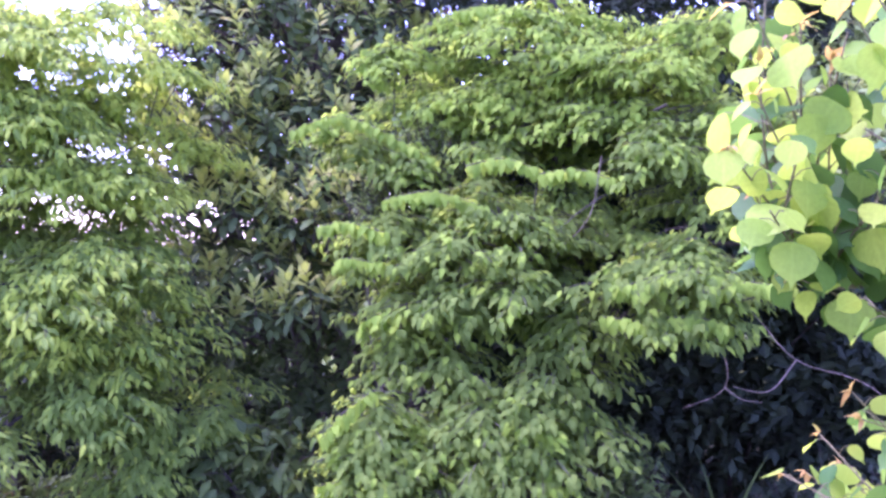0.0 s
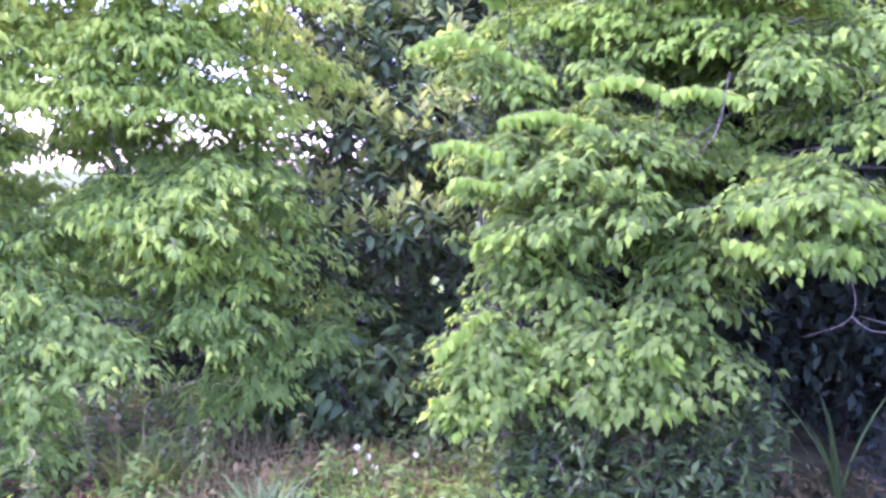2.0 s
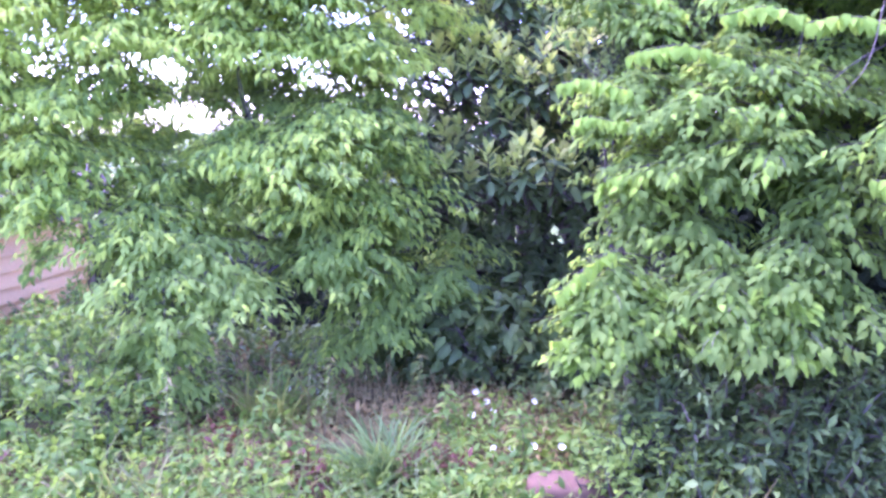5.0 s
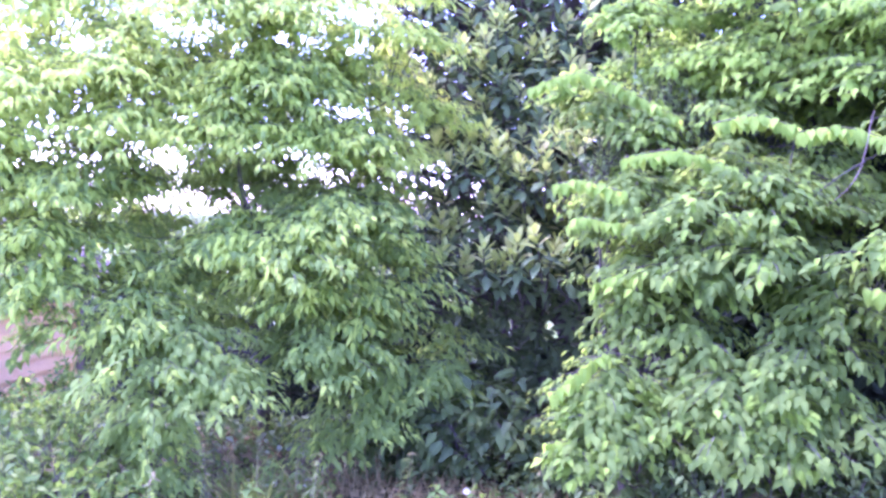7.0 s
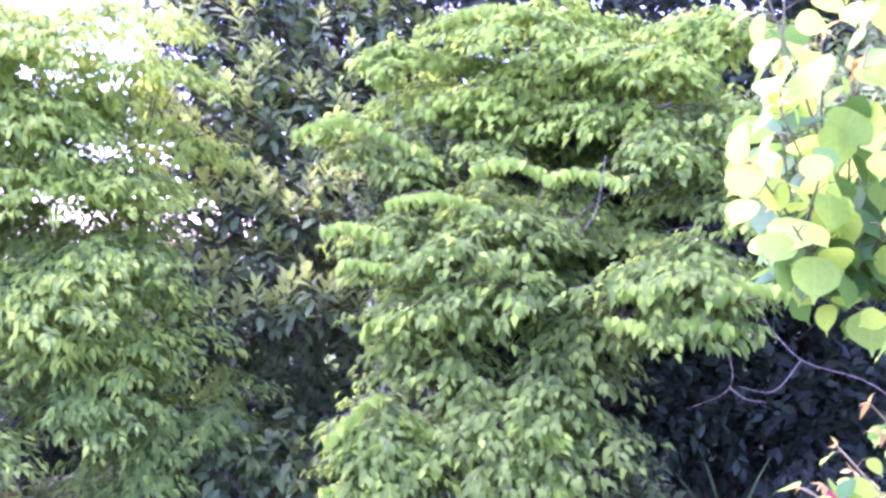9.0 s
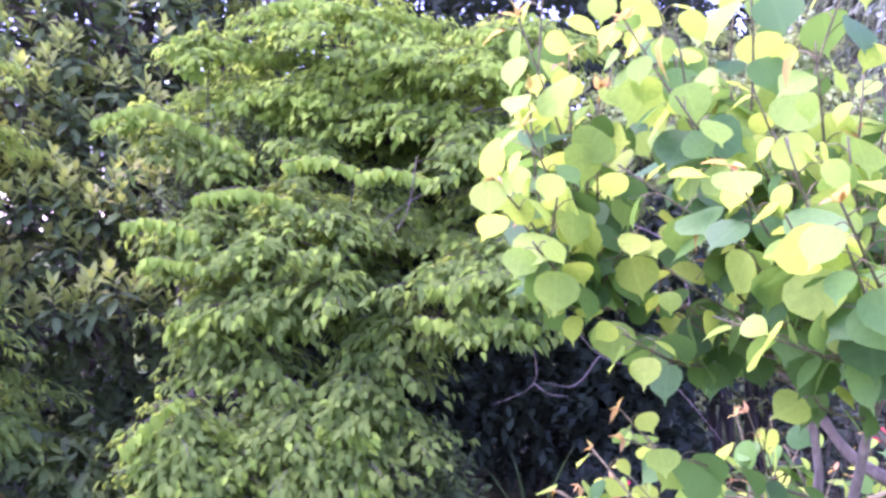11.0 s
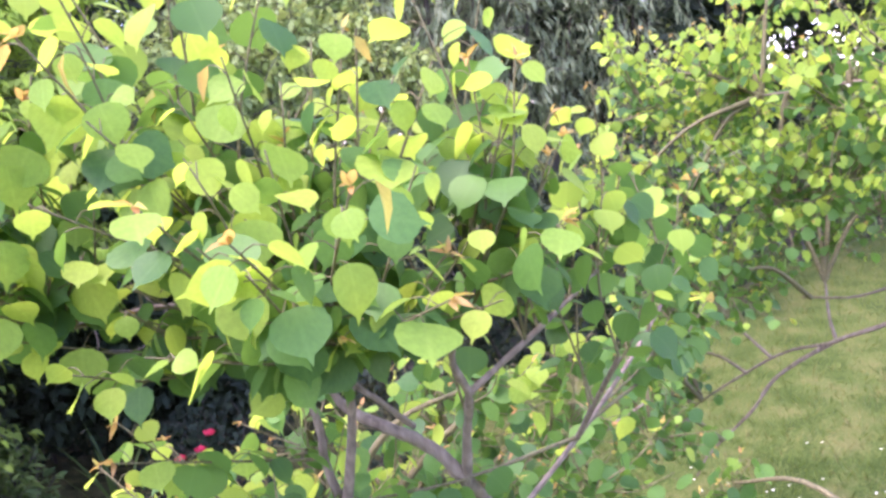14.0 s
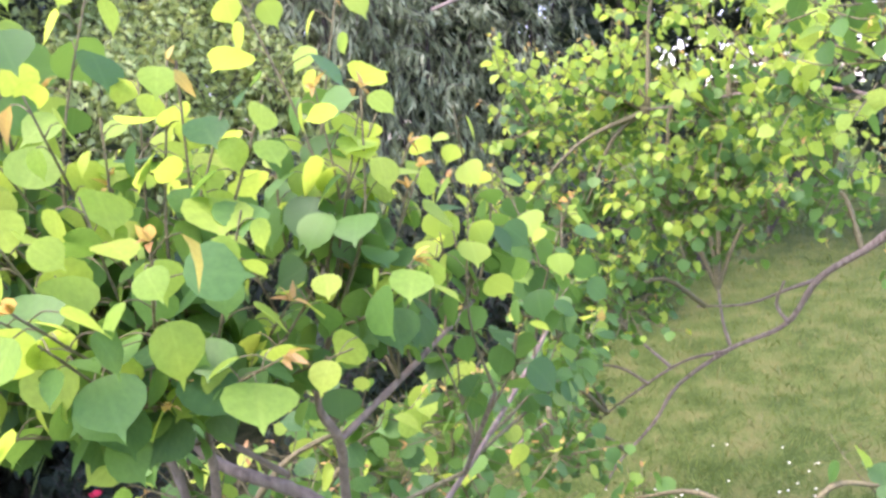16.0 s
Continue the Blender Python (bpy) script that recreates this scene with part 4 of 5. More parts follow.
def build_magnolia():
    tree = thing("magnolia_tree", 0.05, 6.5, "tall magnolia with glossy dark leaves in rosettes", "tree")
    w = Wood()
    w.stem(curve([(0.05, 6.5, -0.1), (0.08, 6.45, 1.2), (0.02, 6.4, 2.6), (0.05, 6.4, 4.6)], 6), 0.09, 0.02, 10)
    w.build("trunk", tree, BARK_DARK)
    fol, fresh_lit = Foliage(), Foliage()
    spots = [np.array(q) + j for q in MAG for j in ((0, 0, 0), (0.11, 0.08, -0.07), (-0.10, 0.1, -0.05))]
    heart, radii = np.array((0.0, 6.35, 2.1)), np.array((1.3, 0.95, 2.7))
    while len(spots) < 760:
        d = unit(R.standard_normal(3))
        if d[1] > 0.2:
            continue
        q = heart + radii * d * R.uniform(0.7, 1.0)
        if q[2] < 0.3 or (q[1] < 5.45 and q[2] < 1.15):
            continue
        spots.append(q)
    for k, q in enumerate(spots):
        wood = Wood()
        axis = unit((q - heart) / radii) * (0.8, 0.8, 0.3) + np.array((0, -0.15, 0.95))
        if k < 3 * len(MAG):
            axis = np.array((R.uniform(-0.25, 0.25), R.uniform(-0.5, -0.2), 0.9))
        # rosettes above 1.4 m mostly take the lit copy, lower ones read shaded
        rosette(fol, fresh_lit, wood, q, axis, 0.135 if k < 3 * len(MAG) else 0.12, 16, k < 2 * len(MAG) or q[2] > 1.4 and R.random() < 0.9)
        foot = 0.45 * np.array((0.05, 6.42, max(0.6, q[2] - 0.5))) + 0.55 * (q - (0, 0, 0.15))
        end = q - unit(axis) * 0.22 - (0, 0, 0.045)
        wood.stem(curve([foot, (foot + q) / 2 - (0, 0, 0.06), end], 3), 0.009, 0.006, 5)
        wood.build("branch", tree, BARK_DARK)
    inner = Wood()
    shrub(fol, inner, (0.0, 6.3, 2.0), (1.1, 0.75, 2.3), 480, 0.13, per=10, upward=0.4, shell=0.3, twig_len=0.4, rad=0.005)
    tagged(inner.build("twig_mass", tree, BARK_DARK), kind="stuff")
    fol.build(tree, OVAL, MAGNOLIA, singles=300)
    fresh_lit.build(tree, OVAL, MAGNOLIA_NEW_LIT, rest="new_foliage", singles=250)


build_magnolia()


# ---------------------------------------------------------------- shrubs and trees behind
def mass(name, label, category, foot, blobs, material, blades, size, bark=BARK_DARK, count=5, r0=0.02, singles=0, group="", twiggy=True, **kw):
    """A shrub or tree of one or more leafy lobes. Each lobe: x, y, z, rx, ry, rz, twigs."""
    ob = thing(name, foot[0], foot[1], label, category, group=group)
    base = (foot[0], foot[1], float(gz(*foot)) - 0.04)
    fol, tw = Foliage(), Wood()
    for x, y, z, rx, ry, rz, n in blobs:
        limbs(lambda w: w.build("stem", ob, bark), base, (x, y, z), (rx, ry, rz), count, r0)
        shrub(fol, tw if twiggy else None, (x, y, z), (rx, ry, rz), n, size, foot=base, **kw)
    if twiggy:
        tagged(tw.build("twig_mass", ob, bark), kind="stuff")
    fol.build(ob, blades, material, singles=singles)
    return ob


mass("privet_shrub", "tall privet shrub with small pale green leaves", "shrub", (0.75, 4.75), [(0.75, 4.5, 2.09, 0.22, 0.16, 0.26, 170), (0.51, 4.5, 1.82, 0.14, 0.12, 0.26, 90), (0.68, 4.75, 1.5, 0.35, 0.25, 0.7, 130)],
     PRIVET, SMALL, 0.035, per=16, upward=0.9, twig_len=0.3)
mass("purple_tree", "purple-leaved tree with dark foliage behind the magnolia", "tree", (0.6, 7.9), [(0.6, 7.9, 4.0, 1.5, 0.9, 1.3, 420), (-0.5, 8.2, 3.9, 0.9, 0.8, 1.0, 180), (-0.2, 8.0, 2.6, 1.1, 0.6, 0.9, 260), (-0.6, 8.0, 3.3, 1.0, 0.6, 0.9, 240), (0.5, 7.8, 2.9, 1.1, 0.6, 0.9, 260)],
     PURPLE, LEAFLET, 0.075, per=12, r0=0.06)
# Lobes at z 2.5 and 1.7 are an added canopy shading the hollow.
mass("evergreen_hedge", "dense evergreen hedge behind the dogwood, coloured dark for shade", "hedge", (2.6, 6.0), [(1.2, 6.0, 1.6, 1.1, 0.6, 1.9, 320), (2.5, 5.2, 1.0, 1.0, 0.4, 1.2, 440), (2.8, 6.0, 1.8, 1.3, 0.7, 2.2, 440), (4.6, 6.3, 1.8, 1.4, 0.8, 2.2, 380), (2.4, 5.9, 3.6, 1.6, 0.8, 1.2, 420), (2.3, 5.3, 2.5, 0.7, 0.4, 0.5, 240), (1.32, 5.66, 1.90, 0.5, 0.35, 0.45, 170), (2.6, 4.6, 1.7, 0.7, 0.4, 0.3, 220), (1.41, 5.37, 0.93, 0.6, 0.35, 0.7, 230), (2.9, 4.7, 1.0, 0.7, 0.35, 1.0, 300), (1.9, 6.9, 2.9, 1.7, 0.6, 1.5, 520), (2.1, 5.5, 1.9, 0.7, 0.3, 0.35, 300), (2.8, 5.3, 1.85, 0.6, 0.3, 0.35, 240), (1.6, 5.65, 2.0, 0.5, 0.3, 0.4, 200), (2.0, 4.9, 1.0, 0.55, 0.25, 0.6, 300), (1.9, 6.0, 0.9, 0.8, 0.3, 0.9, 300)],
     SHADELEAF, SMALL, 0.095, per=14, r0=0.02, count=1, twiggy=False)
mass("understorey_shrub", "low dark shrub growing under the dogwood", "shrub", (1.15, 3.55), [(1.05, 3.55, 0.42, 0.52, 0.30, 0.48, 400), (0.72, 3.65, 0.46, 0.28, 0.26, 0.38, 200), (1.38, 3.65, 0.5, 0.28, 0.28, 0.42, 190)],
     UNDER, FINE, 0.056, per=14, upward=0.6, twig_len=0.16)
mass("groundcover_shrub", "low shrub with small rounded leaves at the edge of the bed", "shrub", (0.55, 3.45), [(0.62, 3.5, 0.22, 0.30, 0.22, 0.30, 170), (0.92, 3.42, 0.18, 0.3, 0.16, 0.26, 120)],
     LEFTLEAF, OVATE, 0.042, per=11, upward=0.6, twig_len=0.15)
mass("laurel_shrub", "low broad-leaved shrub under the magnolia", "shrub", (0.0, 5.0), [(0.03, 4.95, 0.38, 0.5, 0.3, 0.36, 90), (-0.4, 4.95, 0.38, 0.45, 0.3, 0.3, 80)],
     UNDER, OVATE, 0.10, per=9, upward=0.3, hang=0.4, twig_len=0.25)
mass("nettle_patch", "dense leafy patch of broad green weeds beside the bed", "shrub", (-2.1, 3.9), [(-2.15, 3.95, 0.15, 0.6, 0.5, 0.40, 330), (-2.9, 4.2, 0.15, 0.6, 0.5, 0.45, 300), (-1.7, 3.7, 0.1, 0.35, 0.3, 0.28, 110), (-3.2, 5.4, 0.05, 0.6, 0.6, 0.4, 190), (-3.6, 6.5, -0.05, 0.5, 0.5, 0.4, 170), (-2.85, 5.40, 0.05, 0.35, 0.4, 0.3, 90), (-2.83, 5.16, 0.05, 0.35, 0.4, 0.3, 90), (-2.83, 5.60, 0.05, 0.35, 0.4, 0.3, 90)],
     WEED, LEAFLET, 0.055, per=13, upward=1.0, twig_len=0.2, r0=0.004)
mass("willow_tree", "willow with hanging grey-green narrow leaves", "tree", (6.6, 5.2), [(6.3, 5.1, 2.4, 1.2, 0.8, 1.6, 560), (7.4, 4.8, 2.6, 1.1, 0.9, 1.7, 460), (5.6, 5.3, 2.9, 0.9, 0.8, 1.3, 380)],
     WILLOW, NARROW, 0.13, per=14, hang=0.9, upward=-0.2, twig_len=0.5, r0=0.06)
mass("light_shrub", "tall light green shrub beside the willow", "shrub", (4.1, 5.1), [(3.9, 5.0, 2.2, 0.7, 0.4, 0.7, 240), (3.2, 4.95, 2.1, 0.7, 0.4, 0.7, 240), (4.75, 4.85, 1.9, 0.55, 0.4, 0.6, 200), (4.0, 5.1, 1.4, 0.9, 0.3, 0.9, 160), (3.62, 5.63, 2.73, 0.5, 0.3, 0.36, 110), (4.21, 5.40, 2.64, 0.5, 0.3, 0.36, 110), (4.75, 5.14, 2.46, 0.5, 0.3, 0.36, 110), (3.99, 5.74, 2.91, 0.5, 0.3, 0.36, 110), (4.60, 5.43, 2.94, 0.5, 0.3, 0.36, 110)],
     LIGHTLEAF, LEAFLET, 0.07, per=12, hang=0.5, twig_len=0.3)
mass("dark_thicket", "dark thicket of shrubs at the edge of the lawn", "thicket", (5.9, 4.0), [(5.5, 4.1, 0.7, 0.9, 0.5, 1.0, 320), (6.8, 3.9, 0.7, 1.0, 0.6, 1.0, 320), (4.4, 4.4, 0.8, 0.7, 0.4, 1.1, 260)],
     SHADELEAF, LEAFLET, 0.08, per=12, count=2, r0=0.02)
# Dark lobes fill the hollow behind the trunk in place of its shade.
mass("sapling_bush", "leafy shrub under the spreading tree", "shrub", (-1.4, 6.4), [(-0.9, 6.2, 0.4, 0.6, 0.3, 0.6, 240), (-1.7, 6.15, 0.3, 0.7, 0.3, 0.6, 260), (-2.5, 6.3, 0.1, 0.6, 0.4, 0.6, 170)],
     SHADELEAF, LEAFLET, 0.075, per=11, count=2, r0=0.02)
mass("corner_shrub", "green shrub growing beside the shed corner", "shrub", (-3.0, 8.3), [(-3.1, 8.3, 0.0, 0.75, 0.4, 1.1, 300), (-2.0, 8.6, -0.3, 0.8, 0.4, 0.9, 260), (-3.35, 7.75, -0.5, 0.35, 0.3, 0.6, 170), (-2.8, 7.6, -0.6, 0.5, 0.3, 0.5, 190)], LEFTLEAF, SMALL, 0.09, per=12, count=2)
mass("corner_shrub", "dark shrub behind the shed wall", "shrub", (-4.1, 8.4), [(-4.4, 8.5, -0.2, 0.45, 0.35, 0.9, 200), (-3.7, 8.4, -0.2, 0.4, 0.35, 0.8, 200)], SHADELEAF, MEDIUM, 0.09, per=12, count=2)
# Added hedge row: hides the overbright ground and reads as sunlit green field.
mass("field_hedge", "long added hedge covering the bright field below the garden", "hedge", (-6, 15), [(-11.5, 14.5, -0.2, 2.6, 1.0, 1.1, 260), (-7.5, 15, -0.2, 2.6, 1.0, 1.15, 260), (-3.5, 15, -0.25, 2.6, 1.0, 1.1, 260), (0.5, 15.5, -0.2, 2.6, 1.0, 1.2, 260)],
     LIGHTLEAF, SMALL, 0.26, per=12, count=1, twiggy=False)
mass("far_tree", "large tree with a dark trunk beyond the lawn", "tree", (8.0, 4.4), [(8.6, 5.4, 3.8, 2.4, 1.6, 2.2, 700), (9.5, 3.8, 4.2, 2.0, 1.8, 1.8, 420)], SHADELEAF, SMALL, 0.13, per=13, twiggy=False, r0=0.12, count=1)
mass("far_tree", "dark tree closing the far end of the lawn", "tree", (11.5, 5.5), [(8.15, 4.74, 2.64, 1.4, 0.8, 1.3, 190), (7.46, 5.69, 2.93, 1.4, 0.8, 1.3, 190), (7.23, 6.79, 3.00, 1.4, 0.8, 1.3, 190), (10.07, 4.57, 2.40, 1.3, 0.9, 1.3, 170), (10.85, 2.25, 2.03, 1.3, 0.9, 1.3, 170), (11.08, 3.25, 2.64, 1.3, 0.9, 1.3, 170), (5.53, 8.15, 3.05, 1.0, 0.6, 1.1, 170), (6.27, 7.64, 2.92, 1.0, 0.6, 1.1, 170), (6.93, 7.05, 3.00, 1.0, 0.6, 1.1, 170), (7.52, 6.45, 2.91, 1.0, 0.6, 1.1, 170), (8.01, 5.84, 2.92, 1.0, 0.6, 1.1, 170), (5.75, 9.19, 3.44, 1.0, 0.6, 1.1, 170), (7.22, 8.20, 3.22, 1.0, 0.6, 1.1, 170)], SHADELEAF, SMALL, 0.15, per=12, twiggy=False, r0=0.05, count=1)
mass("far_tree", "tall dark tree behind the hedge", "tree", (4.2, 8.6), [(3.6, 8.4, 4.2, 2.0, 1.2, 1.8, 520), (6.0, 8.0, 4.0, 1.8, 1.2, 1.8, 420)], SHADELEAF, SMALL, 0.12, per=13, twiggy=False, r0=0.1, count=1)
mass("far_tree", "leafy tree at the far edge of the lawn", "tree", (14.0, 6.5), [(13.0, 8.5, 3.6, 3.4, 2.2, 3.6, 560), (12.5, 5.0, 3.6, 2.2, 2.0, 3.2, 420), (18, 4, 3.4, 3.4, 3.0, 3.2, 520)], LIGHTLEAF, SMALL, 0.2, per=13, twiggy=False, r0=0.12)


# ---------------------------------------------------------------- tallow saplings
def shoot(fol, fresh_lit, young, wood, root, tip, size=0.055, gap=0.024, bare=0.25, buds=4, glow=1.0, crown=1.65, share=0.6):
    """An upright shoot: long-stalked broad leaves along it and a tuft of small coppery leaves at its end."""
    root, tip = np.array(root, float), np.array(tip, float)
    run = tip - root
    length = np.linalg.norm(run)
    bow = 0.10 * length * unit(R.standard_normal(3)) * (1, 1, 0.3)
    line = curve([root, root + run * 0.5 + bow - np.array((0, 0, 0.05 * length)), tip], 5)
    wood.stem(line, 0.0016 + 0.003 * length, 0.0009, 5)
    way = unit(line[-1] - line[-3])
    n = max(3, int(length * (1 - bare) / gap))
    for j in range(n):
        a = bare + (1 - bare) * (j + 0.3 * R.random()) / n
        q = line[0] + 0
        f = a * (len(line) - 1)
        i = min(int(f), len(line) - 2)
        q = line[i] + (line[i + 1] - line[i]) * (f - i)
        ang = j * 2.4 + R.uniform(-0.5, 0.5)
        flat = np.array((math.cos(ang), math.sin(ang), 0))
        stalk = unit(flat + way * 0.5 + np.array((0, 0, R.uniform(-0.2, 0.4))))
        s = size * R.uniform(0.72, 1.15) * (1.0 if a < 0.8 else 0.72)
        end = q + stalk * s * R.uniform(0.5, 0.8)
        wood.stem(curve([q, (q + end) / 2 + (0, 0, 0.004), end], 2), 0.0008, 0.0006, 3, 0)
        d = flat * R.uniform(0.3, 0.9) + np.array((0, 0, -R.uniform(0.2, 1.2))) + 0.3 * R.standard_normal(3)
        # higher and outer leaves get the yellow copy, as sun shining through them
        (young if a > 0.94 and R.random() < 0.35 else fresh_lit if R.random() < glow * (2.0 * a - 1.0 + 1.2 * (q[2] - crown)) else fol).add(end, d, flat * R.uniform(0.5, 1.1) + np.array((0, 0, R.uniform(0.3, 1.0))) + 0.35 * R.standard_normal(3), s)
    for _ in range(buds if R.random() < share else 0):
        d = way + 0.75 * R.standard_normal(3)
        young.add(tip, d, (0, 0, 1) + 0.4 * R.standard_normal(3), size * R.uniform(0.22, 0.45))


TIPS = [
    (0.68, 1.00, 1.72), (0.73, 1.05, 1.68), (0.78, 1.08, 1.60), (0.87, 1.18, 1.34), (0.86, 1.08, 1.45), (0.72, 1.02, 1.77),
    (0.79, 1.07, 1.85), (0.79, 0.96, 1.86), (0.83, 0.94, 1.85), (0.80, 0.82, 1.72), (0.92, 0.87, 1.83), (1.05, 1.09, 1.86),
    (0.99, 0.89, 1.81), (1.03, 0.84, 1.85), (1.03, 0.78, 1.80), (1.17, 0.76, 1.81), (1.18, 0.83, 1.82), (1.19, 0.83, 1.64),
    (0.82, 0.73, 1.69), (0.88, 0.67, 1.72), (0.98, 0.69, 1.62), (0.94, 0.93, 1.59), (0.96, 0.78, 1.60), (1.25, 0.86, 1.81),
    (1.26, 0.78, 1.73), (1.47, 0.84, 1.72), (1.64, 0.84, 1.65), (1.06, 0.77, 1.64), (1.13, 0.69, 1.66), (1.41, 0.79, 1.53),
]
HIGH_TIPS = [
    (0.80, 1.15, 1.99), (0.73, 1.06, 1.88), (0.86, 1.11, 2.01), (0.84, 1.10, 1.82), (0.74, 1.06, 1.81), (0.84, 1.01, 1.93),
    (0.95, 1.00, 1.98), (1.05, 0.95, 1.97), (1.15, 0.90, 1.95), (1.30, 0.90, 1.93), (0.90, 1.20, 1.95), (1.0, 1.08, 2.02),
]
LOW_TIPS = [
    (0.91, 1.18, 1.46), (0.84, 1.2, 1.36), (0.9, 1.23, 1.4), (0.99, 1.24, 1.4), (0.89, 1.24, 1.35), (0.94, 1.25, 1.35), (1.05, 1.25, 1.36),
    (0.98, 1.21, 1.32), (1.07, 1.22, 1.32), (0.9, 1.21, 1.3), (1.14, 1.24, 1.33), (1.18, 1.19, 1.29), (1.13, 1.19, 1.26), (0.95, 1.21, 1.27),
]
SIDE_TIPS = [
    (1.26, 0.8, 1.71), (1.72, 1.02, 1.7), (1.89, 1.01, 1.6), (1.72, 1.0, 1.54), (2.02, 1.06, 1.47), (1.49, 0.95, 1.52), (1.69, 1.0, 1.43),
    (1.89, 1.04, 1.38), (1.56, 0.98, 1.4), (1.76, 1.02, 1.31), (2.15, 1.15, 1.25), (1.32, 0.86, 1.6), (1.42, 0.9, 1.64), (2.11, 1.08, 1.36),
]
STEMS = [
    [(1.55, 1.10, -0.05), (1.50, 1.08, 0.6), (1.40, 1.05, 1.12), (1.30, 1.04, 1.29), (1.26, 1.06, 1.34), (1.22, 1.08, 1.37), (1.19, 1.12, 1.40), (1.15, 1.15, 1.47), (1.10, 1.16, 1.52), (1.05, 1.15, 1.60), (1.00, 1.12, 1.66)],
    [(1.32, 1.04, 1.26), (1.29, 1.00, 1.35), (1.24, 0.94, 1.43), (1.20, 0.92, 1.49), (1.18, 0.86, 1.58)],
    [(1.50, 1.08, 0.5), (1.28, 1.12, 0.95), (1.15, 1.11, 1.30), (1.13, 1.10, 1.39), (1.10, 1.08, 1.46), (1.06, 1.06, 1.51), (1.01, 1.00, 1.60)],
    [(1.16, 1.11, 1.26), (1.14, 1.05, 1.39), (1.11, 1.00, 1.47), (1.05, 0.90, 1.55)],
    [(1.12, 1.16, 1.50), (1.05, 1.17, 1.55), (0.99, 1.17, 1.58), (0.88, 1.18, 1.58)],
    [(1.24, 0.94, 1.43), (1.36, 0.90, 1.50), (1.45, 0.88, 1.55)],
    [(1.27, 1.12, 0.97), (1.12, 1.10, 1.16), (1.00, 1.06, 1.32), (0.94, 1.03, 1.38)],
    [(1.28, 1.12, 0.95), (1.18, 1.00, 1.15), (1.10, 0.93, 1.30)],
    [(1.38, 1.05, 1.15), (1.50, 0.98, 1.28), (1.62, 0.95, 1.38), (1.78, 0.98, 1.44)],
    [(1.50, 0.98, 1.28), (1.42, 0.88, 1.38), (1.36, 0.80, 1.46)],
    [(1.26, 1.07, 1.36), (1.19, 1.05, 1.42), (1.14, 1.04, 1.47), (1.08, 0.96, 1.58)],
]


def build_tallow():
    tree = thing("tallow_sapling", 1.55, 1.10, "young tallow tree with broad pointed leaves and coppery shoot tips", "tree")
    lines = [curve(s, 6) for s in STEMS]
    boughs = []
    for k, line in enumerate(lines):
        w = Wood()
        w.stem(line, 0.013 if k == 0 else 0.0075 if k < 4 else 0.0045, 0.003, 8, 0.07)
        boughs.append(w.build("trunk" if k == 0 else "limb", tree, BARK_MID))
    upper_wood = np.concatenate([l[len(l) // 3:] for k, l in enumerate(lines) if k not in (6, 7)])
    lower_wood = np.concatenate([l[len(l) // 2:] for l in lines[6:8]])
    fol, fresh_lit, young = Foliage(), Foliage(), Foliage()
    extra = np.array((1.12, 0.94, 1.695)) + unit(R.standard_normal((64, 3))) * R.random((64, 1)) ** 0.4 * np.array((0.42, 0.28, 0.19))
    upper = np.array((0.93, 0.96, 1.75)) + unit(R.standard_normal((26, 3))) * R.random((26, 1)) ** 0.4 * np.array((0.20, 0.20, 0.16))
    lit = len(TIPS) + len(HIGH_TIPS) + len(SIDE_TIPS)
    total = lit + len(upper) + len(extra)
    for k, tip in enumerate(list(np.array(TIPS)) + list(np.array(HIGH_TIPS)) + list(np.array(SIDE_TIPS)) + list(upper) + list(extra) + list(np.array(LOW_TIPS))):
        pts = lower_wood if k >= total else upper_wood
        under = pts[:, 2] < tip[2] - 0.05
        cost = np.linalg.norm(pts - (tip - np.array((0, 0, 0.16))), axis=1) + np.where(under, 0, 1)
        w = Wood()
        root = pts[np.argmin(cost)]
        shoot(fol, fresh_lit, young, w, root, tip, 0.047 if k < lit else 0.043, 0.017, bare=0.45 if k >= total else 0.25, glow=1.1, crown=1.15 if k >= total else 1.65, share=0.7 if k < lit or k >= total else 0.12)
        bough = min(range(len(lines)), key=lambda b: np.linalg.norm(lines[b] - root, axis=1).min())
        w.build("twig", boughs[bough], TWIG)
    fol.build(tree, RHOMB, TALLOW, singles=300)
    fresh_lit.build(tree, RHOMB, TALLOW_LIT, rest="fresh_foliage", singles=300)
    young.build(tree, LANCE, TALLOW_NEW, name="young_leaf", rest="young_foliage", singles=160)


build_tallow()


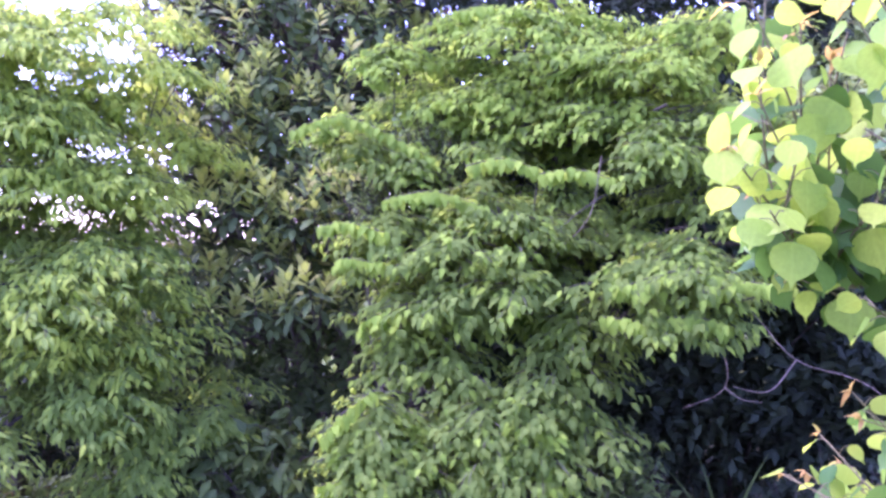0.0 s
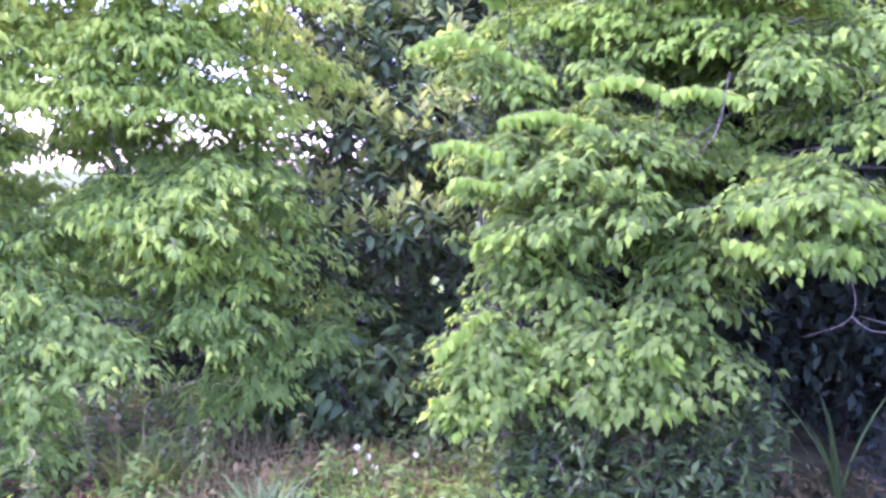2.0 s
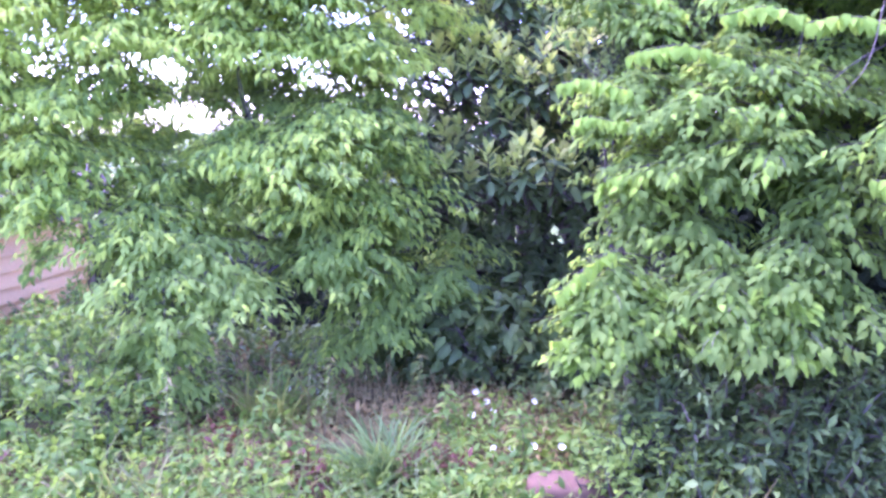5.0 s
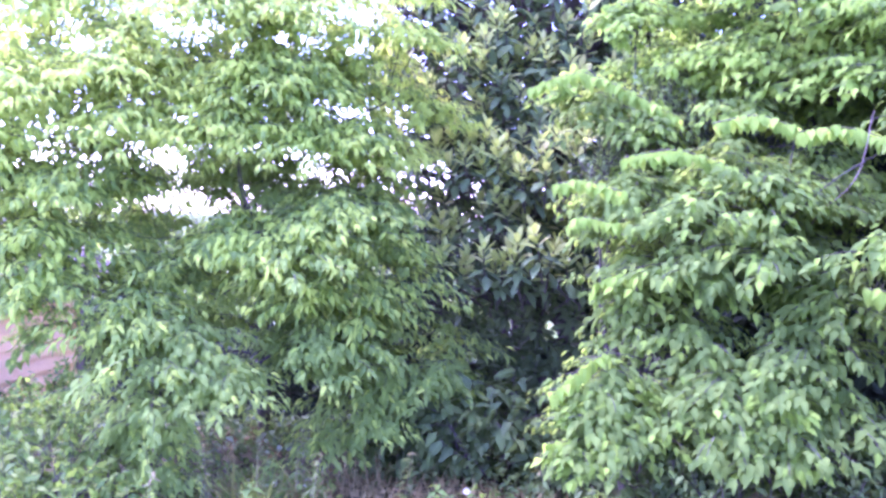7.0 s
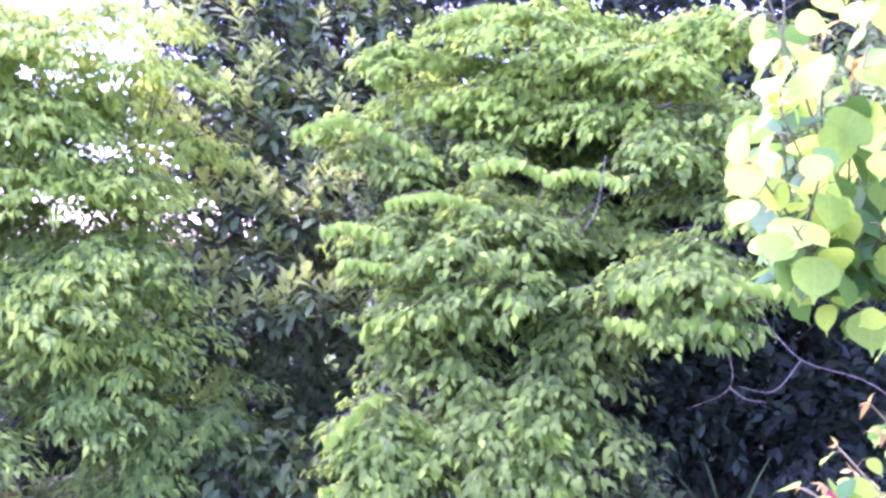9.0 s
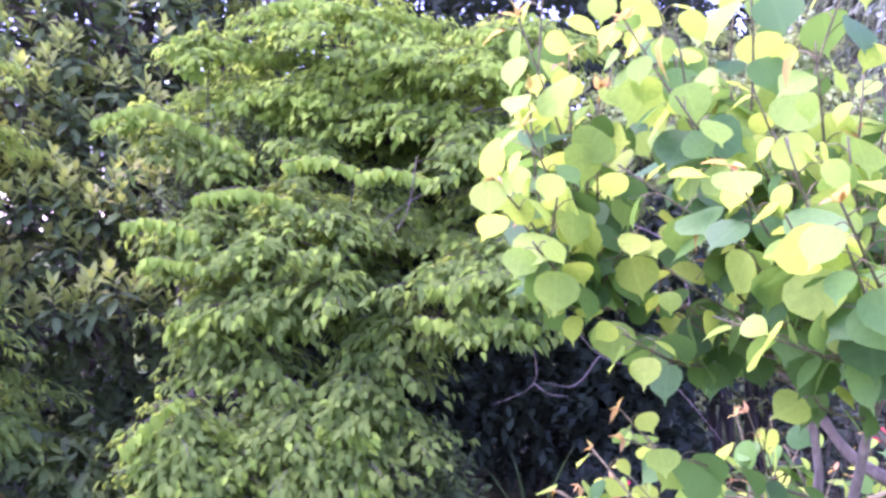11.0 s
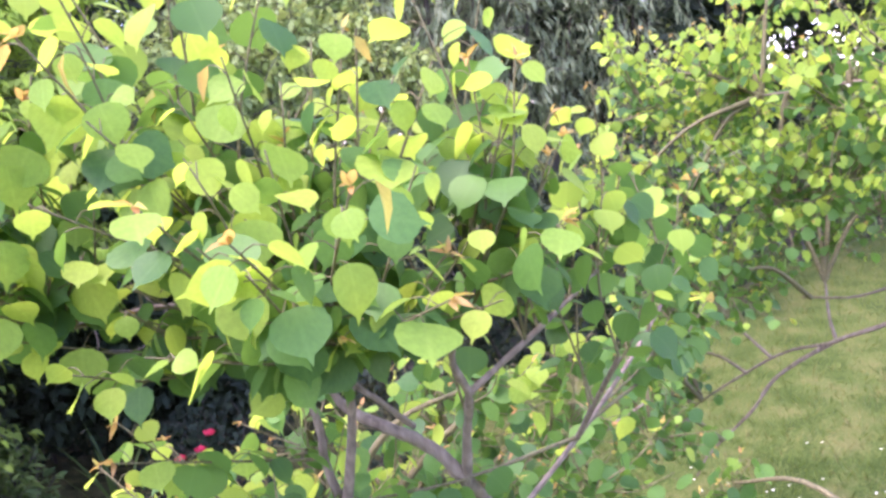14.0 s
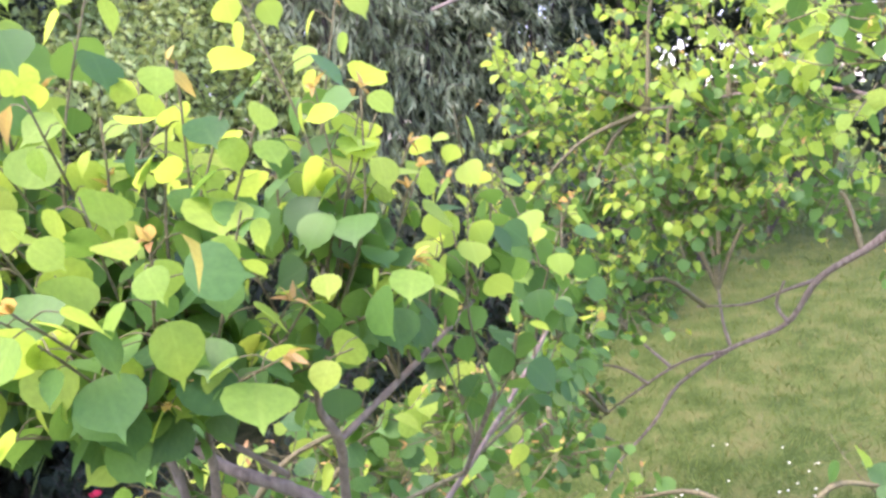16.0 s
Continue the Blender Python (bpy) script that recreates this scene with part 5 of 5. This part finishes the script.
def cloud_tallow(name, label, foot, trunk, limb_lines, lobes, size, singles, blades=RHOMB, gap=0.032, glow=1.0, crown=1.1):
    """A tallow with many shoots. Each lobe: x, y, z, radius, shoots."""
    tree = thing(name, foot[0], foot[1], label, "tree")
    w = Wood()
    main = curve(trunk, 6)
    w.stem(main, 0.03, 0.014, 8)
    w.build("trunk", tree, BARK_MID)
    lines = [main[len(main) // 2:]]
    for k, l in enumerate(limb_lines):
        w = Wood()
        c = curve(l, 6)
        w.stem(c, 0.014 if k == 0 else 0.006, 0.003, 7, 0.08)
        w.build("limb", tree, BARK_MID)
        lines.append(c)
    pts = np.concatenate(lines)
    fol, fresh_lit, young = Foliage(), Foliage(), Foliage()
    for x, y, z, r, n in lobes:
        c = np.array((x, y, z))
        near_ = pts[np.argmin(np.linalg.norm(pts - c, axis=1))]
        w = Wood()
        w.stem(curve([near_, (near_ + c) / 2 + (0, 0, 0.06), c], 4), 0.009, 0.004, 5)
        for _ in range(n):
            tip = c + unit(R.standard_normal(3)) * r * R.uniform(0.4, 1.0) + (0, 0, 0.1 * r)
            root = c + (tip - c) * R.uniform(0, 0.3) - (0, 0, 0.2 * r)
            shoot(fol, fresh_lit, young, w, root, tip, size, gap=gap, bare=0.15, buds=3, glow=glow, crown=crown)
        w.build("branch", tree, TWIG)
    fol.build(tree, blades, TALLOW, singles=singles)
    fresh_lit.build(tree, blades, TALLOW_LIT, rest="fresh_foliage", singles=singles)
    young.build(tree, LANCE, TALLOW_NEW, name="young_leaf", rest="young_foliage", singles=40)


cloud_tallow("tallow_tree", "larger tallow tree with a long drooping limb over the lawn", (3.0, 0.1), [(3.0, 0.1, -0.05), (2.98, 0.16, 0.8), (2.95, 0.28, 1.5), (2.85, 0.4, 2.2)],
             [[(2.95, 0.30, 1.58), (3.0, 0.48, 1.5), (3.02, 0.65, 1.42), (3.03, 0.78, 1.32), (3.03, 0.92, 1.23), (3.06, 1.03, 1.09), (3.08, 1.21, 1.00), (3.08, 1.39, 0.87), (3.05, 1.47, 0.75), (2.99, 1.59, 0.61), (2.98, 1.64, 0.52)],
              [(3.03, 0.92, 1.23), (3.05, 1.00, 1.20), (3.09, 1.15, 1.14), (3.13, 1.32, 1.12)],
              [(3.07, 1.21, 1.00), (3.11, 1.38, 0.94), (3.10, 1.55, 0.83), (3.06, 1.67, 0.74)], [(3.09, 1.21, 1.01), (3.10, 1.23, 1.08), (3.16, 1.26, 1.17)],
              [(2.6, 0.5, 1.9), (2.3, 0.52, 1.95), (1.95, 0.55, 1.92)],
              [(3.05, 1.02, 1.10), (3.06, 1.05, 1.15), (3.05, 1.02, 1.22)], [(3.11, 1.42, 0.92), (3.12, 1.5, 0.98), (3.10, 1.56, 1.04)], [(3.10, 1.5, 0.86), (3.12, 1.60, 0.90), (3.12, 1.70, 0.91)],
              [(2.6, 0.5, 2.15), (2.3, 0.85, 2.12), (2.0, 1.05, 2.04), (1.78, 1.15, 1.97)],
              [(2.62, 0.45, 1.6), (2.75, 0.8, 1.75), (2.88, 1.3, 1.75)]],
             [(2.85, 1.65, 1.80, 0.28, 28), (2.91, 1.38, 1.84, 0.30, 30), (2.83, 1.05, 1.76, 0.32, 32), (2.85, 1.25, 1.52, 0.30, 30), (2.52, 0.78, 1.80, 0.28, 22), (2.62, 0.75, 1.58, 0.24, 16),
              (1.9, 0.56, 1.90, 0.18, 10), (2.08, 0.52, 1.82, 0.20, 12), (2.83, 1.5, 1.5, 0.26, 26), (2.75, 1.6, 1.22, 0.24, 20), (3.0, 1.3, 2.1, 0.32, 24), (2.7, 0.8, 2.1, 0.32, 20), (2.7, 1.65, 0.95, 0.22, 22), (3.0, 1.75, 1.5, 0.25, 28), (2.9, 1.1, 1.55, 0.28, 24), (3.1, 1.5, 1.75, 0.3, 26), (2.95, 0.9, 1.95, 0.3, 22), (2.78, 1.38, 1.25, 0.22, 20), (2.62, 1.55, 0.8, 0.2, 14), (3.19, 1.60, 1.26, 0.24, 24), (3.31, 1.54, 1.11, 0.20, 18), (3.10, 1.70, 1.11, 0.22, 22), (3.32, 1.34, 1.31, 0.22, 22), (3.02, 1.75, 0.95, 0.20, 18), (3.03, 1.70, 0.82, 0.16, 12), (2.82, 1.76, 0.76, 0.18, 14), (3.30, 1.14, 1.39, 0.20, 18), (3.17, 0.90, 1.45, 0.18, 14), (2.80, 0.66, 1.29, 0.12, 8), (3.45, 1.59, 1.52, 0.26, 24), (3.46, 1.32, 1.57, 0.26, 24), (3.37, 1.77, 1.70, 0.26, 24), (3.29, 1.90, 1.82, 0.24, 20), (3.25, 1.02, 1.65, 0.24, 20), (2.70, 1.68, 1.48, 0.2, 16), (2.91, 1.69, 1.31, 0.2, 18)], 0.036, 300, ROUND, 0.0175, 0.95, 1.3)
cloud_tallow("tallow_sapling", "low tallow sapling with small yellow-green leaves", (2.0, 1.8), [(2.0, 1.8, -0.05), (2.0, 1.75, 0.5), (1.95, 1.75, 0.95)],
             [[(2.0, 1.76, 0.6), (1.7, 1.6, 0.9), (1.4, 1.5, 1.05)], [(2.0, 1.76, 0.6), (2.3, 1.6, 0.85), (2.5, 1.5, 0.95)]],
             [(1.97, 1.78, 1.05, 0.3, 22), (1.32, 1.42, 1.13, 0.2, 18), (1.31, 1.40, 1.28, 0.15, 10), (1.6, 1.3, 1.28, 0.16, 10), (1.75, 1.2, 1.28, 0.16, 10), (1.52, 1.48, 1.08, 0.22, 18), (2.15, 1.5, 1.05, 0.26, 18), (2.5, 1.5, 0.9, 0.24, 16), (1.75, 1.5, 1.0, 0.25, 20), (2.3, 1.75, 0.75, 0.25, 14), (1.31, 1.58, 1.1, 0.2, 14), (1.53, 1.6, 1.02, 0.2, 14), (1.76, 1.45, 0.98, 0.2, 14), (2.07, 1.39, 0.92, 0.2, 14), (1.95, 1.73, 1.02, 0.22, 14), (2.17, 1.61, 0.92, 0.22, 14)], 0.05, 200)
cloud_tallow("tallow_sapling", "small tallow sapling in the lawn", (2.3, 0.75), [(2.3, 0.75, -0.05), (2.28, 0.75, 0.5), (2.25, 0.8, 0.85)], [],
             [(2.43, 1.22, 0.80, 0.13, 8), (2.37, 0.64, 0.95, 0.14, 9)], 0.055, 60)


# ---------------------------------------------------------------- bed: flowers, tufts, weeds
def white_flower():
    f = thing("white_flower", 0, 0, "white open blossom on a short green stem", "flower", z=0.0, group="white blossoms in the bed")
    w = Wood()
    w.stem([(0, 0, -0.12), (0.004, 0, 0.02), (0, 0.003, 0.1)], 0.0025, 0.002, 4, 0)
    w.build("stem", f, TWIG)
    for k in range(6):
        a = k * math.pi / 3
        fol = Foliage()
        fol.add((0, 0, 0.1), (math.cos(a), math.sin(a), 0.45), (0, 0, 1), 0.021)
        fol.build(f, [Blade(0.8, 2, 0.6, 2.0, 0.1, -0.2)], PETAL, name="petal", singles=1)
    return f


first = None
for x, y, z in ((-0.14, 4.19, 0.02), (-0.09, 4.30, 0.00), (0.07, 4.51, -0.01), (-0.17, 4.62, 0.02), (-0.13, 4.54, 0.00), (-0.00, 3.80, -0.01), (0.04, 3.77, 0.02), (0.25, 3.87, 0.00), (0.12, 3.88, -0.01), (-1.10, 4.49, 0.02), (-1.00, 4.53, 0.00), (-0.17, 4.22, -0.01)):
    m = pose(x, y, z + 0.10, R.uniform(30, 60), 0, R.uniform(-40, 40))
    if first is None:
        first = white_flower()
        first.matrix_basis = m
    else:
        copy_thing(first, m)


def tuft(name, label, x, y, n, length, blades, material, lean=0.6, spread=0.05, singles=0, category="grass"):
    ob = thing(name, x, y, label, category)
    fol = Foliage()
    for _ in range(n):
        a = R.uniform(0, 2 * math.pi)
        flat = np.array((math.cos(a), math.sin(a), 0))
        fol.add((x + spread * R.standard_normal(), y + spread * R.standard_normal(), float(gz(x, y)) - 0.01), flat * lean * R.random() + np.array((0, 0, 1)), -flat * R.uniform(0.3, 1) + np.array((0, 0, 0.6)), length * R.uniform(0.55, 1.1))
    fol.build(ob, blades, material, name="blade", rest="blades", singles=singles)


tuft("grass_tuft", "clump of long arching grey-green grass blades", -0.43, 3.53, 220, 0.32, STRAP, TUFT, 0.9, 0.05, 220)
tuft("grass_tuft", "tall seeding weed clump under the spreading tree", -1.12, 4.05, 120, 0.34, STRAP, GRASS, 0.5, 0.07, 120)
tuft("iris_clump", "clump of stiff sword-shaped leaves beside the shed", -3.82, 6.95, 5, 0.62, SWORD, WEED, 0.35, 0.06, 5, "plant")
tuft("iris_clump", "clump of stiff sword-shaped leaves at the shed corner", -3.3, 7.5, 8, 0.95, SWORD, WEED, 0.2, 0.08, 8, "plant")
tuft("iris_clump", "pale sword-shaped leaves beyond the spreading tree", -2.9, 7.3, 9, 0.9, SWORD, TUFT, 0.3, 0.08, 9, "plant")
tuft("tall_weed", "tall grassy weed in the dark hollow under the dogwood", 1.95, 3.85, 9, 0.55, STRAP, UNDER, 0.3, 0.03, 9, "plant")
tuft("dry_stalks", "bundle of dry brown stalks in the bed", -0.62, 4.55, 60, 0.22, STALK, STRAW, 0.5, 0.16, 60)
tuft("dry_stalks", "dry brown stalks lying in the bed", -1.0, 4.5, 50, 0.28, STALK, STRAW, 0.9, 0.2, 50)


def carpet(name, label, category, spots, material, blades, size, n, tall, lie=0.3):
    """Low plants spread over stretches of the bed. Each stretch: x, y, rx, ry."""
    ob = thing(name, spots[0][0], spots[0][1], label, category, kind="stuff")
    fol = Foliage()
    for x, y, rx, ry in spots:
        for _ in range(int(n * rx * ry)):
            a, r = R.uniform(0, 2 * math.pi), math.sqrt(R.random())
            px, py = x + rx * r * math.cos(a), y + ry * r * math.sin(a)
            h = tall * R.random() * (0.5 + 0.5 * math.sin(7 * px + 2) * math.sin(6 * py + 1) ** 2 + 0.3)
            d = unit(R.standard_normal(3)) + np.array((0, 0, lie))
            fol.add((px, py, float(gz(px, py)) + h), d, (0, 0, 1) + 0.5 * R.standard_normal(3), size * R.uniform(0.6, 1.3))
    fol.build(ob, blades, material, rest="leaves")


carpet("weeds", "low mixed green weeds covering the bed", "weeds", [(-1.3, 3.3, 0.9, 0.55), (-0.2, 3.5, 0.5, 0.3), (0.45, 4.2, 0.25, 0.4), (-0.1, 4.05, 0.42, 0.3), (0.3, 3.4, 0.6, 0.4), (-1.3, 4.3, 0.5, 0.5), (-2.3, 3.2, 0.8, 0.5), (-0.5, 2.8, 1.5, 0.5)], WEED, MEDIUM, 0.04, 5200, 0.14)
carpet("ivy", "dark ivy creeping under the shrubs", "ivy", [(0.45, 4.6, 0.5, 0.35), (0.8, 3.4, 0.5, 0.35), (-0.3, 4.9, 0.7, 0.25), (-1.7, 5.4, 0.9, 0.5), (-0.8, 5.6, 0.8, 0.4)], UNDER, OVATE, 0.055, 2600, 0.22)
carpet("red_weeds", "patches of dark red weeds in the bed", "weeds", [(-1.66, 4.06, 0.09, 0.09), (-1.16, 3.52, 0.11, 0.09), (-0.72, 3.39, 0.13, 0.10), (-0.32, 3.56, 0.11, 0.09), (-0.14, 3.49, 0.09, 0.08), (-1.28, 3.81, 0.10, 0.10)], REDWEED, MEDIUM, 0.04, 5000, 0.2)
carpet("leaf_litter", "brown fallen leaves and dry grass on the bed", "leaf litter", [(-0.7, 4.55, 0.9, 0.35), (0.0, 4.4, 0.5, 0.4), (0.15, 3.9, 0.5, 0.35), (2.0, 3.6, 0.9, 0.9), (-1.2, 4.1, 0.5, 0.4), (-1.0, 5.6, 0.9, 0.5)], LITTER, MEDIUM, 0.05, 2600, 0.03, -0.2)
carpet("dry_grass", "thin dry grass standing in the bed", "grass", [(-0.7, 4.5, 0.8, 0.35), (0.0, 4.2, 0.6, 0.4), (-1.0, 3.9, 0.6, 0.4)], STRAW, STALK, 0.15, 2600, 0.01, 0.8)


def weed_plant(label, height, pairs, size, material, blades):
    """An upright weed: one stem with leaves in crossed pairs."""
    ob = thing("weed_plant", 0, 0, label, "weed", z=0.0, group="weeds in the bed")
    w, fol = Wood(), Foliage()
    w.stem(curve([(0, 0, -0.03), (0.01, 0.01, height * 0.5), (0.02, -0.01, height)], 3), 0.0035, 0.0015, 5)
    w.build("stem", ob, TWIG)
    for k in range(pairs):
        z = height * (0.25 + 0.75 * (k + 0.5) / pairs)
        for side in range(3):
            a = k * 1.1 + side * 2.1 + R.uniform(-0.3, 0.3)
            fol.add((0.012, 0, z), (math.cos(a), math.sin(a), R.uniform(-0.1, 0.6)), (0, 0, 1) + 0.2 * R.standard_normal(3), size * R.uniform(0.7, 1.1) * (1.15 - 0.5 * k / pairs))
    fol.build(ob, blades, material, singles=3 * pairs)
    return ob


KINDS = [weed_plant("upright green weed with pairs of narrow leaves", 0.30, 8, 0.075, WEED, LANCE), weed_plant("low weed with broad pale green leaves", 0.15, 5, 0.085, WEED, OVATE),
         weed_plant("small dark red-leaved weed standing in the bed", 0.17, 6, 0.06, REDWEED, LANCE), weed_plant("tall slender weed with small leaves", 0.40, 11, 0.055, GRASS, LANCE)]
SPOTS = [(-1.75, 3.45, 0), (-1.55, 3.2, 1), (-1.35, 3.5, 3), (-1.2, 3.28, 1), (-1.05, 3.75, 0), (-0.95, 3.42, 2), (-0.85, 3.6, 1), (-1.3, 3.95, 3), (-1.45, 4.1, 0), (-1.1, 4.15, 0), (-1.6, 3.85, 2),
         (-0.8, 3.9, 3), (-0.35, 3.45, 2), (-0.2, 3.62, 2), (-0.1, 3.4, 1), (0.1, 3.75, 0), (0.3, 3.85, 1), (0.2, 4.3, 3), (0.45, 4.1, 0), (-0.45, 4.05, 3), (-0.25, 4.0, 0), (-1.9, 3.25, 2), (-2.1, 3.4, 1), (-0.65, 3.3, 2), (-1.5, 4.5, 0), (-1.75, 4.6, 3), (0.55, 3.7, 3), (-0.95, 4.3, 3)]
used = set()
for x, y, k in SPOTS:
    m = pose(x, y, float(gz(x, y)), R.uniform(-8, 8), R.uniform(-8, 8), R.uniform(0, 360))
    if k in used:
        copy_thing(KINDS[k], m)
    else:
        KINDS[k].matrix_basis = m
        used.add(k)


carpet("edge_grass", "uneven long grass along the front of the bed", "grass", [(-0.6, 3.0, 1.8, 0.35), (1.0, 3.0, 0.9, 0.25)], GRASS, STRAP, 0.2, 1500, 0.01, 1.1)
carpet("straw", "flattened straw-coloured grass in front of the shrubs", "grass", [(1.1, 3.08, 0.6, 0.2), (1.9, 3.2, 0.5, 0.3)], STRAW, STRAP, 0.24, 1100, 0.03, 0.25)


def build_stone():
    ob = thing("garden_stone", 0.30, 3.52, "rounded terracotta-coloured stone at the edge of the bed", "stone")
    for x, y, sx, sy, sz in ((0.28, 3.47, 0.32, 0.20, 0.07), (0.50, 3.50, 0.12, 0.12, 0.05)):
        bm = bmesh.new()
        bmesh.ops.create_icosphere(bm, subdivisions=3, radius=0.5)
        for v in bm.verts:
            q = v.co
            k = (abs(q.x * 2) ** 3.2 + abs(q.y * 2) ** 3.2 + abs(q.z * 2) ** 3.2) ** (-1 / 3.2)
            v.co = q * k + 0.02 * noise.noise_vector(q * 3.0)
        bmesh.ops.transform(bm, matrix=pose(x, y, 0.143, 0, 0, R.uniform(0, 40)) @ Matrix.Diagonal((sx, sy, sz * 1.6, 1)), verts=bm.verts)
        for f in bm.faces:
            f.smooth = True
        part("stone", bm, STONE, ob)


build_stone()


def red_bush():
    ob = mass("azalea_bush", "dark azalea bush with a few red blossoms", "bush", (2.7, 3.6), [(2.35, 3.7, 0.35, 0.4, 0.3, 0.4, 90), (3.25, 3.3, 0.5, 0.35, 0.3, 0.5, 110)], SHADELEAF, LEAFLET, 0.05, per=11, twig_len=0.22, count=2, r0=0.008)
    for x, y, z in ((2.0, 3.32, 0.58), (2.2, 3.44, 0.60), (2.14, 3.42, 0.55), (3.23, 3.1, 0.82), (3.32, 3.08, 0.86), (3.2, 3.12, 0.78)):
        fol = Foliage()
        for k in range(6):
            a = k * math.pi / 3 + R.random()
            fol.add((x, y, z), (math.cos(a), math.sin(a) - 0.5, 0.5), (0, -0.5, 1), 0.032)
        fol.build(ob, [Blade(0.8, 2, 0.6, 2.0, 0.1, -0.1)], REDPETAL, name="blossom", rest="blossom")


red_bush()


def build_lawn():
    ob = thing("lawn_grass", 5.0, 1.5, "short green lawn grass with clover", "grass", kind="stuff")
    n = 60000
    r, a = 2.0 + 14 * R.random(n) ** 1.6, np.radians(R.uniform(35, 100, n))
    x, y = 0.5 + r * np.sin(a), 0.2 + r * np.cos(a)
    keep = ((x - 0.6) * 0.75) ** 2 + (y - 5) ** 2 > 7
    x, y, r = x[keep], y[keep], r[keep]
    k = len(x)
    fol = Foliage()
    fol.p = np.stack([x, y, gz(x, y) - 0.004], 1)
    fol.d = R.standard_normal((k, 3)) * 0.55 + (0, 0, 1)
    fol.n = R.standard_normal((k, 3))
    fol.s = R.uniform(0.022, 0.058, k) * (0.9 + 0.07 * r)
    fol.p, fol.d, fol.n, fol.s = list(fol.p), list(fol.d), list(fol.n), list(fol.s)
    fol.build(ob, [Blade(0.13, 1, 0.35, 1.5, 0.1, 0.25), Blade(0.10, 1, 0.3, 1.5, 0.1, 0.5)], GRASS, rest="blades")
    clover = thing("clover_flowers", 4.6, 1.6, "small white clover flowers scattered in the lawn", "flowers", kind="stuff")
    fol = Foliage()
    for _ in range(90):
        px, py = R.normal(3.9, 0.35), R.normal(1.25, 0.45)
        z = float(gz(px, py)) + R.uniform(0.05, 0.09)
        for j in range(5):
            a = j * 1.26
            fol.add((px, py, z), (math.cos(a), math.sin(a), R.uniform(0.1, 0.9)), (0, 0, 1), 0.0095)
    fol.build(clover, [Blade(0.8, 1, 0.6, 2.0, 0.1, -0.2)], PETAL, rest="blossoms")


build_lawn()
